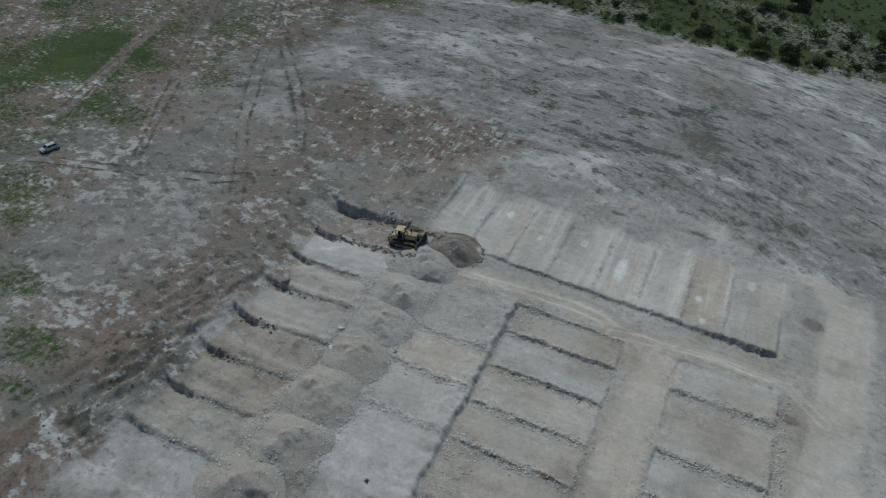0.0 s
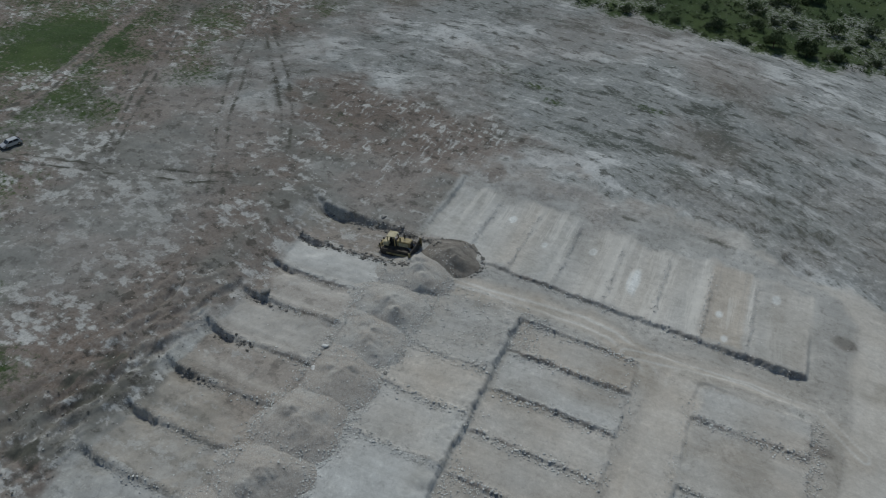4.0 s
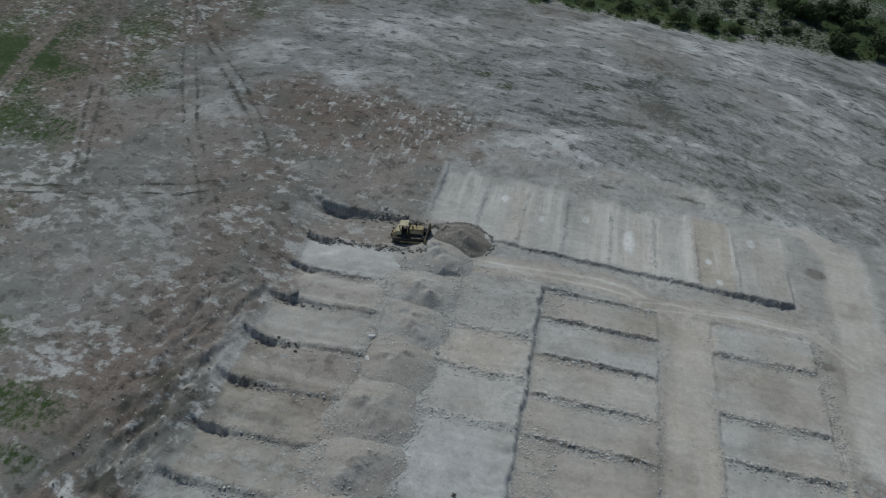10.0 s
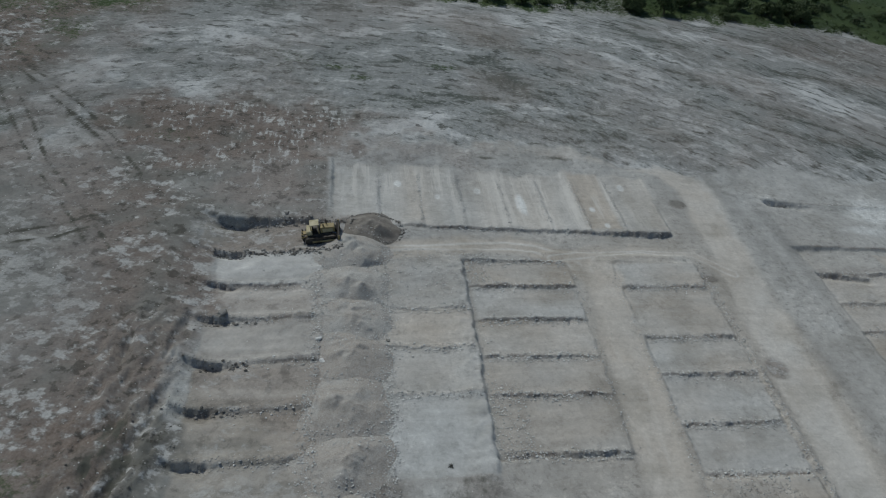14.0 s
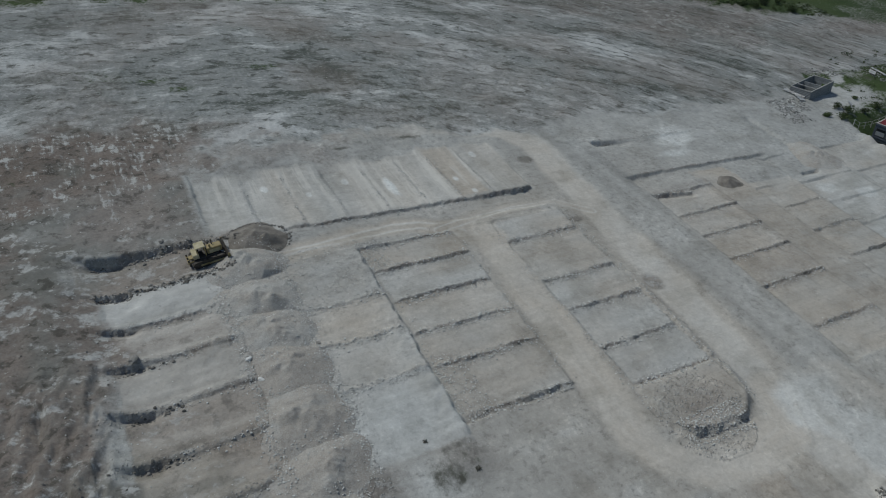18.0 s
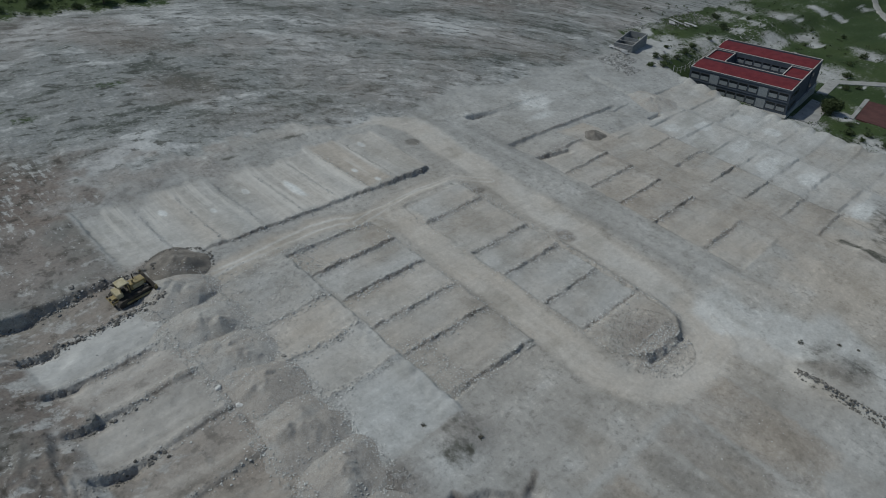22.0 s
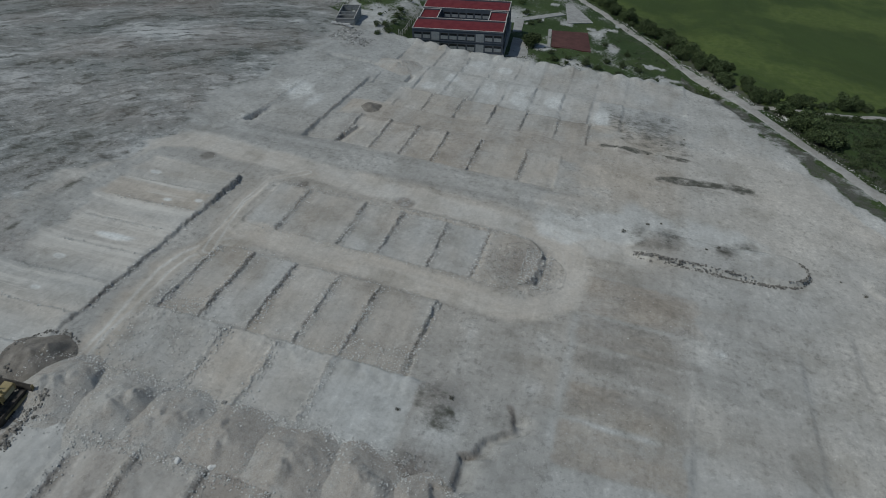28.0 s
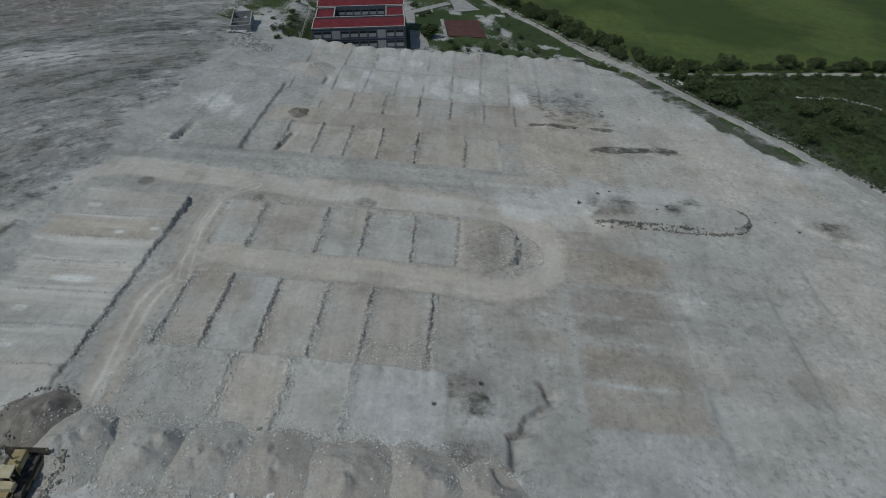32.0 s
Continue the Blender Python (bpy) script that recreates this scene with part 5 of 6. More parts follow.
def school():
    m = pose(126.0, 87.9, SCHOOL_Z, 0, 0, TURN)
    top = thing("school_building", m, "two-storey blue-grey school with red roofs round a courtyard", "building")
    H, W, D = 7.2, 28.7, 28.7
    # wings: name, x0, x1, y0, y1, height
    blocks = (("front_wing", 0, W, 0, 9.5, H), ("left_wing", 0.2, 6.2, 9.5, 19.1, H - 0.35), ("right_wing", 22.7, W - 0.2, 9.5, 19.1, H - 0.35), ("rear_wing", 0, W, 19.1, D, H))
    for name, x0, x1, y0, y1, h in blocks:
        t = 0.25
        # walls with a slab; the roof sits inside the parapet
        wall = part(name, boxes((x0, x1, y0, y0 + t, 0, h), (x0, x1, y1 - t, y1, 0, h), (x0, x0 + t, y0 + t, y1 - t, 0, h), (x1 - t, x1, y0 + t, y1 - t, 0, h)), WALL_BLUE, top)
        roof = bmesh.new()
        tilt = 0.35 if y0 < 5 else -0.35 if y0 > 15 else 0.0
        # a shallow barrel vault behind the parapet
        rise, rings = (0.75 if tilt else 0.15), []
        for k in range(11):
            q = k / 10
            y, z = y0 + t + q * (y1 - y0 - 2 * t), h - 0.42 + rise * (1 - (2 * q - 1) ** 2)
            rings.append([roof.verts.new(p) for p in ((x0 + t, y, z), (x1 - t, y, z), (x1 - t, y, h - 0.7), (x0 + t, y, h - 0.7))])
        for a, b in zip(rings, rings[1:]):
            for i in range(4):
                roof.faces.new((a[i], a[(i + 1) % 4], b[(i + 1) % 4], b[i]))
        roof.faces.new(rings[0])
        roof.faces.new(rings[-1])
        bmesh.ops.recalc_face_normals(roof, faces=roof.faces)
        part("roof", roof, RED, top, "dark red shallow vaulted roof")
        c = 0.24
        part("coping", boxes((x0 - 0.04, x1 + 0.04, y0 - 0.04, y0 + c, h, h + 0.09), (x0 - 0.04, x1 + 0.04, y1 - c, y1 + 0.04, h, h + 0.09), (x0 - 0.04, x0 + c, y0 + c, y1 - c, h, h + 0.09), (x1 - c, x1 + 0.04, y0 + c, y1 - c, h, h + 0.09)), COPING, top, "cream parapet coping")
    # street front: ten bays, two of them closed panels
    bay = (W - 0.7) / 10

    def window(x, z, y, face, w, hh, flip=1):
        """A window standing proud of the wall: frame, glass above, pale panel below."""
        f = part("window", boxes((x, x + w, *sorted((y, y - face * 0.05)), z, z + 0.07), (x, x + w, *sorted((y, y - face * 0.05)), z + hh - 0.07, z + hh), (x, x + 0.07, *sorted((y, y - face * 0.05)), z + 0.07, z + hh - 0.07), (x + w - 0.07, x + w, *sorted((y, y - face * 0.05)), z + 0.07, z + hh - 0.07)), STEEL, top, "dark framed window with a pale lower panel")
        part("pane", boxes((x + 0.07, x + w - 0.07, *sorted((y, y - face * 0.02)), z + hh * 0.62, z + hh - 0.07)), GLASS, f, "dark glass")
        part("panel", boxes((x + 0.07, x + w - 0.07, *sorted((y, y - face * 0.035)), z + 0.07, z + hh * 0.62)), PANEL, f, "pale grey panel")

    for storey in (0, 1):
        z = 0.75 + storey * 3.3
        for k in range(10):
            x = 0.35 + k * bay
            if k in (2, 7):
                part("blind_panel", boxes((x + 0.15, x + bay - 0.15, -0.05, 0.0, z - 0.35, z + 2.2)), PANEL, top, "tall pale grey wall panel")
            else:
                window(x + 0.2, z, 0.0, 1, bay - 0.4, 1.95)
    part("string_course", boxes((0, W, -0.12, 0.0, 3.4, 3.62)), WALL_BLUE, top)
    part("string_course", boxes((0, W, -0.12, 0.0, 6.75, 6.95)), WALL_BLUE, top)
    # court sides
    for k in range(6):
        x = 6.9 + k * 2.6
        for z in (0.9, 4.2):
            window(x, z, 19.1, 1, 2.2, 1.7)
            window(x, z, 9.5, -1, 2.2, 1.7)
    # end walls, turned windows built along y
    for x, face in ((W, 1), (0.0, -1)):
        for k in range(6):
            y = 1.0 + k * 1.5 if k < 5 else 20.5
            if 9.0 < y + 1.2 < 19.5:
                continue
            for z in (1.0, 4.3):
                f = part("window", boxes((*sorted((x, x + face * 0.05)), y, y + 1.1, z, z + 1.3)), STEEL, top, "dark framed window")
                part("pane", boxes((*sorted((x + face * 0.05, x + face * 0.065)), y + 0.08, y + 1.02, z + 0.08, z + 1.22)), GLASS, f, "dark glass")
    part("courtyard_floor", boxes((6.2, 22.7, 9.5, 19.1, 0.0, 0.08)), CONCRETE, top, "worn concrete courtyard floor")
    part("plinth", boxes((-0.3, W + 0.3, -0.3, D + 0.3, -3.5, 0.0)), CONCRETE, top, "concrete plinth")
    for x in (8.5, 13.0, 17.5):
        part("door", boxes((x, x + 1.1, 19.02, 19.1, 0.0, 2.2)), STEEL, top, "dark steel door")
    part("railing", boxes((7.0, 19.5, -1.25, -1.2, 1.0, 1.06), (7.0, 19.5, -1.25, -1.2, 0.5, 0.54), *[(x, x + 0.06, -1.25, -1.2, 0.0, 1.0) for x in np.arange(7, 19.6, 1.78)]), COPING, top, "pale handrail on the terrace")
    part("terrace", boxes((-0.5, W + 0.5, -2.0, -0.31, -2.5, -0.02)), CONCRETE, top, "narrow concrete terrace")
    return top


school()


def fence(points, label):
    top = thing("fence", pose(*points[0], at(*points[0])), label, "fence")
    inv = top.matrix_world.inverted()
    for (ax, ay), (bx, by) in zip(points, points[1:]):
        n = max(2, int(math.hypot(bx - ax, by - ay) / 3))
        for k in range(n):
            px, py = ax + (bx - ax) * k / n, ay + (by - ay) * k / n
            z = at(px, py)
            bm = boxes((px - 0.09, px + 0.09, py - 0.09, py + 0.09, z - 0.3, z + 1.9, 0.02))
            bmesh.ops.transform(bm, matrix=inv, verts=bm.verts)
            part("post", bm, COPING, top)
            qx, qy = ax + (bx - ax) * (k + 1) / n, ay + (by - ay) * (k + 1) / n
            for up in (0.9, 1.8):
                bm = tube((px, py, z + up), (qx, qy, at(qx, qy) + up), 0.045, None, 6)
                bmesh.ops.transform(bm, matrix=inv, verts=bm.verts)
                part("rail", bm, COPING, top)
    return top


fence([(120.8, 90.5), (128.5, 92.0), (158, 95.2)], "pale post-and-rail fence beside the school wall")

# ---------------------------------------------------------------- roofless shed and scrap


def shed():
    z = min(at(121.5, 105), at(133, 107.5))
    m = pose(121.3, 105.2, z - 0.2, 0, 0, 12)
    top = thing("roofless_shed", m, "roofless grey concrete-block shed with two rooms", "shed")
    L, W, H, t = 12.5, 5.9, 3.5, 0.2
    for name, b in (("wall", (0, L, 0, t, 0, H)), ("wall", (0, L, W - t, W, 0, H)), ("cross_wall", (L * 0.52, L * 0.52 + t, t, W - t, 0, H))):
        part(name, boxes(b), BLOCK, top)
    for x in (0, L - t):
        wall = boxes((x, x + t, t, 2.0, 0, H), (x, x + t, 3.0, W - t, 0, H), (x, x + t, 2.0, 3.0, 2.1, H))
        part("end_wall", wall, BLOCK, top, "block end wall with a door opening")
    part("ring_beam", boxes((-0.03, L + 0.03, -0.03, 0.23, H, H + 0.2), (-0.03, L + 0.03, W - 0.23, W + 0.03, H, H + 0.2), (-0.03, 0.23, 0.23, W - 0.23, H, H + 0.2), (L - 0.23, L + 0.03, 0.23, W - 0.23, H, H + 0.2)), CONCRETE, top, "pale concrete ring beam")
    part("shed_floor", boxes((t, L - t, t, W - t, 0.0, 0.25)), CONCRETE, top, "bare concrete floor")
    part("tie_beam", boxes((L * 0.26, L * 0.26 + 0.2, 0.2, W - 0.2, H - 0.1, H + 0.1)), CONCRETE, top)
    return top


shed()


def sheet(x, y, heading, length, width, label):
    bm = bmesh.new()
    n = 10
    rows = []
    for k in range(n + 1):
        px = (k / n - 0.5) * length
        lift = 0.35 + 0.25 * math.sin(k * 1.7 + x) ** 2
        rows.append([bm.verts.new((px, -width / 2, lift)), bm.verts.new((px, width / 2, lift + 0.05 * math.cos(k * 2.1)))])
    for a, b in zip(rows, rows[1:]):
        bm.faces.new((a[0], b[0], b[1], a[1]))
    bmesh.ops.solidify(bm, geom=list(bm.faces), thickness=0.04)
    me = bpy.data.meshes.new("scrap_sheet")
    bm.to_mesh(me)
    bm.free()
    me.materials.append(WHITE_SHEET)
    ob = new("scrap_sheet", me)
    ob.matrix_world = tilted(x, y, heading, 0.8)
    return tagged(ob, label, "scrap sheet", "scrap round the shed")


sheet(120.0, 109.2, 100, 6.0, 2.2, "crumpled white roofing sheet lying beside the shed")
sheet(119.0, 106.6, 70, 3.6, 1.6, "bent white roofing sheet lying beside the shed")
sheet(132.7, 100.6, 60, 2.6, 0.7, "white board lying on bare ground")
sheet(166.3, 114.6, 95, 8.0, 1.4, "long white plank on a heap of debris")
sheet(168.2, 111.4, 70, 7.0, 1.2, "long white plank on a heap of debris")
sheet(163.0, 116.0, 30, 5.0, 2.0, "bent white sheet on a heap of debris")

# ---------------------------------------------------------------- slabs, court, lane


def slab(name, corners, thick, material, label, category, lift=0.06, step=2.0):
    """A thin paved piece that follows the ground."""
    a, b, c, d = (Vector(p) for p in corners)
    n, k = max(2, int((b - a).length / step)), max(2, int((d - a).length / step))
    pts = np.array([[(a.lerp(b, i / n)).lerp(d.lerp(c, i / n), j / k)[:] for i in range(n + 1)] for j in range(k + 1)])
    z = height(pts[..., 0].ravel(), pts[..., 1].ravel())
    # level slab: one plane fitted to the ground below
    A = np.c_[pts.reshape(-1, 2), np.ones(z.size)]
    co = np.linalg.lstsq(A, z, rcond=None)[0]
    flat = A @ co
    flat = flat + max(0.0, float(np.max(z - flat))) * 0.8 + lift
    verts = np.c_[pts.reshape(-1, 2), flat].tolist() + np.c_[pts.reshape(-1, 2), flat - thick].tolist()
    size = (n + 1) * (k + 1)
    faces = []
    for j in range(k):
        for i in range(n):
            q = j * (n + 1) + i
            faces += [(q, q + 1, q + n + 2, q + n + 1), (size + q, size + q + n + 1, size + q + n + 2, size + q + 1)]
    rim = [i for i in range(n)] + [j * (n + 1) + n for j in range(k)] + [k * (n + 1) + n - i for i in range(n)] + [(k - j) * (n + 1) for j in range(k)]
    faces += [(p, p + size, q + size, q) for p, q in zip(rim, rim[1:] + rim[:1])]
    return tagged(mesh_object(name, verts, faces, material, None, False), label, category)


slab("sports_court", ((150.1, 47.0), (169.0, 49.6), (174.0, 37.2), (152.0, 33.9)), 0.5, COURT, "faded dark red sports court slab with worn paint", "sports court", 0.1)
slab("court_apron", ((148.6, 48.2), (170.2, 51.0), (171.0, 49.9), (149.0, 47.2)), 0.5, CONCRETE, "pale concrete strip along the red court", "paving", 0.05)
slab("concrete_slab", ((211.8, 50.4), (213.2, 47.5), (190.4, 36.8), (183.2, 45.8)), 0.4, CONCRETE, "pale bare concrete slab in the grass", "slab", 0.1)
slab("walkway", ((159.0, 62.0), (176, 64.5), (178, 61.2), (160.5, 59.2)), 0.3, CONCRETE, "pale concrete forecourt beside the school", "paving", 0.05)
slab("walkway", ((176, 64.4), (196.5, 50.4), (195.0, 47.8), (174.6, 61.4)), 0.3, CONCRETE, "straight pale concrete path to the slab", "path", 0.07)
slab("forecourt", ((131.5, 58.0), (152, 60.5), (152, 55.2), (132.5, 52.0)), 0.3, CONCRETE, "dusty concrete yard at the school's side", "paving", 0.05)


def ribbon(name, points, width, material, label, category, lift=0.05, kind="structure", seed=0):
    """A lane on the ground, with ragged edges."""
    pts = np.array(points, float)
    d = np.r_[0, np.cumsum(np.hypot(*np.diff(pts, axis=0).T))]
    s = np.arange(0, d[-1], 1.2)
    px, py = np.interp(s, d, pts[:, 0]), np.interp(s, d, pts[:, 1])
    for _ in range(6):
        px[1:-1], py[1:-1] = (px[:-2] + 2 * px[1:-1] + px[2:]) / 4, (py[:-2] + 2 * py[1:-1] + py[2:]) / 4
    tx, ty = np.gradient(px), np.gradient(py)
    ln = np.hypot(tx, ty)
    nx, ny = -ty / ln, tx / ln
    rows = []
    for k, f in enumerate(np.linspace(-0.5, 0.5, 7)):
        rag = 0.35 * fbm(s * 0.5, s * 0 + k, 90 + seed, 3) if k in (0, 6) else 0
        x, y = px + nx * (f * width + rag), py + ny * (f * width + rag)
        rows.append(np.stack([x, y, height(x, y) + (lift if 0 < k < 6 else -0.25)], 1))
    verts = np.concatenate(rows).tolist()
    n = len(s)
    faces = [(k * n + i, k * n + i + 1, (k + 1) * n + i + 1, (k + 1) * n + i) for k in range(6) for i in range(n - 1)]
    faces = [f[::-1] for f in faces]
    return tagged(mesh_object(name, verts, faces, material), label, category, kind=kind)


CROSS = [(117, -13.5), (120.5, -19), (122.7, -29.9), (130.4, -51.5), (142.8, -94.3), (160, -150)]
ribbon("road", LANE, 4.6, ROAD, "pale dusty lane with worn edges along the site", "road", 0.09)
ribbon("road_2", CROSS, 3.4, ROAD, "narrow pale dirt lane between hedges", "road", 0.12, seed=3)

# ---------------------------------------------------------------- trees and bushes


def leaf_cloud(lobes, count, size, seed):
    """Leaf clumps: bent quads strewn through a few lobes, thin outside and denser on the skin."""
    r = rng(seed)
    weights = np.array([a * b * c for _, (a, b, c) in lobes])
    pick = r.choice(len(lobes), count, p=weights / weights.sum())
    return leaves_at(np.array([p for p, _ in lobes])[pick], np.array([q for _, q in lobes])[pick], size, r)


def leaves_at(centre, reach, size, r):
    """One bent quad of leaves for each lobe centre given."""
    m = len(centre)

    def unit(v):
        return v / (np.linalg.norm(v, axis=1, keepdims=True) + 1e-6)

    d = unit(r.normal(size=(m, 3)))
    p = centre + d * reach * r.uniform(0.45, 1.08, (m, 1))
    u = unit(r.normal(size=(m, 3)))
    v = unit(np.cross(u, d + 0.6 * r.normal(size=(m, 3))))
    s = size * r.uniform(0.6, 1.5, (m, 1))
    n = np.cross(u, v)
    verts = np.stack([p - u * s * 0.6, p + v * s * 0.45 + n * s * 0.2, p + u * s * 0.6, p - v * s * 0.45 + n * s * 0.15], 1).reshape(-1, 3)
    i = np.arange(m)[:, None, None] * 4
    faces = (i + np.array([[0, 1, 2], [0, 2, 3]])[None]).reshape(-1, 3)
    return verts.tolist(), faces.tolist()


def tree_parts(seed, h, spread):
    r = rng(seed)
    bm = bmesh.new()
    fork = h * r.uniform(0.14, 0.24)
    add_tube(bm, (0, 0, -0.3), (0.05, 0.02, fork), 0.05 * h, 0.034 * h, 8)
    lobes = []
    for k in range(7):
        a = k * 0.9 + r.uniform(-0.3, 0.3)
        q = spread * r.uniform(0.25, 0.62) * (0.2 if k == 0 else 1)
        tip = (q * math.cos(a), q * math.sin(a), h * r.uniform(0.32, 0.74))
        add_tube(bm, (0.05, 0.02, fork * 0.95), tip, 0.026 * h, 0.008 * h, 6)
        s = spread * r.uniform(0.34, 0.5)
        lobes.append((tip, (s, s * r.uniform(0.8, 1.1), s * r.uniform(0.6, 0.85))))
    return bm, lobes


def tree(seed, h, spread, label, leaf, leaves=900, size=0.34):
    top = thing("tree", pose(0, 0, -900), label, "tree")
    bm, lobes = tree_parts(seed, h, spread)
    part("trunk", bm, BARK, top, "brown trunk and limbs")
    v, f = leaf_cloud(lobes, leaves, size, seed + 1)
    mesh_object("crown", v, f, leaf, top, False)
    return top


def bush(seed, h, spread, label, leaf, leaves=420, size=0.26):
    top = thing("bush", pose(0, 0, -900), label, "bush")
    r = rng(seed)
    bm = bmesh.new()
    lobes = []
    for k in range(5):
        a = k * 1.3 + r.uniform(-0.3, 0.3)
        q = spread * r.uniform(0.2, 0.55) * (0 if k == 0 else 1)
        tip = (q * math.cos(a), q * math.sin(a), h * r.uniform(0.35, 0.62))
        add_tube(bm, (0, 0, -0.2), tip, 0.05, 0.02, 5)
        s = spread * r.uniform(0.34, 0.55)
        lobes.append((tip, (s, s, h * r.uniform(0.34, 0.46))))
    part("stems", bm, BARK, top, "brown stems")
    v, f = leaf_cloud(lobes, leaves, size, seed + 1)
    mesh_object("foliage", v, f, leaf, top, False)
    return top


def plant(models, x, y, seed, lo=0.75, hi=1.25, group=""):
    r = rng(seed)
    src = models[int(r.integers(0, len(models)))]
    s = r.uniform(lo, hi)
    ob = copy_thing(src, Matrix.Identity(4))
    ob.matrix_world = pose(x, y, at(x, y) - 0.05, r.uniform(-4, 4), r.uniform(-4, 4), r.uniform(0, 360)) @ Matrix.Diagonal((s, s * r.uniform(0.9, 1.1), s * r.uniform(0.85, 1.15), 1))
    return tagged(ob, group=group)


TREES = [tree(200 + k, h, w, "dense dark green broadleaf tree in rough scrub", LEAF, 1500) for k, (h, w) in enumerate(((4.2, 3.6), (5.0, 4.0), (3.6, 3.4), (4.6, 3.2)))]
BUSHES = [bush(300 + k, h, w, "low dark green bush in rough grass", LEAF, 420) for k, (h, w) in enumerate(((1.8, 2.2), (1.4, 1.8), (2.2, 2.4)))]
GREYS = [bush(320 + k, h, w, "grey-green thorny bush in rough grass", LEAF_GREY, 380) for k, (h, w) in enumerate(((1.5, 2.0), (1.9, 2.2)))]
DRY = [bush(340 + k, h, w, "dusty sparse weed clump on bare ground", LEAF_DRY, 120, 0.2) for k, (h, w) in enumerate(((0.7, 1.4), (0.5, 1.1)))]

r = rng(7)
# hedge along the lane, and along the cross lane
lane = np.array(LANE)
d = np.r_[0, np.cumsum(np.hypot(*np.diff(lane, axis=0).T))]
for k, s in enumerate(np.arange(60, 268, 1.7)):
    x, y = np.interp(s, d, lane[:, 0]), np.interp(s, d, lane[:, 1])
    o = r.uniform(4.2, 10)
    plant(TREES if r.uniform() < 0.6 else BUSHES, x + 0.47 * o, y - 0.88 * o, 1000 + k, 0.6, 1.15, "hedge along the lane")
for x, y, s in ((168, 2.5, 1.3), (152, -4.5, 1.15), (146, -7.5, 1.0), (99.4, -33.1, 1.25), (96.9, -54.2, 1.15), (107.5, -28.5, 1.1), (146.4, 52.8, 1.25), (149, 54.5, 1.0)):
    plant(TREES, x, y, int(x * 7), s, s + 0.05)
cross = np.array(CROSS)
d2 = np.r_[0, np.cumsum(np.hypot(*np.diff(cross, axis=0).T))]
for k, s in enumerate(np.arange(5, 118, 1.7)):
    x, y = np.interp(s, d2, cross[:, 0]), np.interp(s, d2, cross[:, 1])
    o = r.uniform(3.2, 7.0)
    plant(TREES if r.uniform() < 0.4 else BUSHES + GREYS, x + o, y + 0.25 * o, 1200 + k, 0.6, 1.05, "hedge along the cross lane")
    if k % 2 and k > 3:
        o = r.uniform(2.5, 5.0)
        plant(BUSHES, x - o, y - 0.25 * o, 1300 + k, 0.7, 1.2, "hedge along the cross lane")
# scrub between the two lanes
k = 0
while k < 95:
    x, y = r.uniform(60, 134), r.uniform(-112, -22)
    lx = np.interp(y, [-80, -60, -48.5, -40, -27.7, -14.4], [-10, 30, 54.4, 71.6, 92.7, 115.7])
    cx = np.interp(y, [-150, -94, -51, -30, -19], [160, 143, 130, 123, 120])
    if lx + 5 < x < cx - 4:
        plant(BUSHES + GREYS if r.uniform() < 0.85 else TREES, x, y, 1400 + k, 0.6, 1.2, "scrub bushes")
        k += 1
# bushes below the crest and round the school and shed
for k, (x, y) in enumerate(((134.9, 40), (136.9, 34), (135.8, 30), (144, 27.8), (142.3, 22.6), (140.5, 17.7), (136.6, 43.8), (141.9, 45.9), (139.9, 40), (130, 15), (133, 23), (134.5, 12),
                            (125.7, 99.5), (133.8, 96.7), (117.9, 96.4), (121.8, 93.9), (128, 97.5), (140, 97.5), (147, 99), (138, 103), (175, 92), (160, 100), (178, 56), (172, 58), (163, 30), (156, 22), (185, 62), (200, 66), (182, 75), (190, 80),
                            (214, 66), (232, 80), (225, 90), (205, 84), (178, 104), (188, 112), (200, 105))):
    plant(BUSHES + GREYS, x, y, 1500 + k, 0.6, 1.15)
# the woods' edge to the north
k = 0
while k < 190:
    x = r.uniform(-95, 190)
    edge = float(np.interp(x, [-120, -65, -20, 40, 100, 122, 140, 168, 260], [215, 195, 195.5, 196.5, 197, 194, 184, 170, 130]))
    y = edge + 3 + abs(r.normal()) * 26
    clump = float(fbm(np.array([x * 0.05]), np.array([y * 0.05]), 95, 3)[0])
    if clump > -0.15 or r.uniform() < 0.3:
        plant(TREES if clump > 0.2 and r.uniform() < 0.7 else BUSHES + GREYS, x, y, 1700 + k, 0.8, 1.45, "scrub woods north of the slope")
        k += 1
# weeds on the island and on untouched strips
for k in range(18):
    spots = ((32.4, 13.2, 2.0), (34.2, 7.4, 1.6), (32.6, -1, 1.2), (35.8, -7, 1.2), (84, 13, 7), (71.5, 10, 3), (60, 2, 2), (-22.5, 36, 2.2), (31, -27, 2))
    px, py, s = spots[k % 9]
    plant(DRY, px + r.normal() * s, py + r.normal() * s * 1.2, 1900 + k, 0.3, 0.6, "weed clumps on bare ground")
for ob in TREES + BUSHES + GREYS + DRY:
    for o in (*ob.children_recursive, ob):
        bpy.data.objects.remove(o)


def undergrowth(name, xs, ys, seed, label, leaf):
    """Low scrub too thick to count, joined."""
    r = rng(seed)
    zs = height(xs, ys)
    s = r.uniform(0.5, 1.4, len(xs))
    centre = np.repeat(np.stack([xs, ys, zs + 0.3 * s], 1), 26, 0)
    verts, faces = leaves_at(centre, np.repeat(np.stack([s, s, 0.5 * s], 1), 26, 0), 0.26, r)
    return tagged(mesh_object(name, verts, faces, leaf, None, False), label, "undergrowth", kind="stuff")


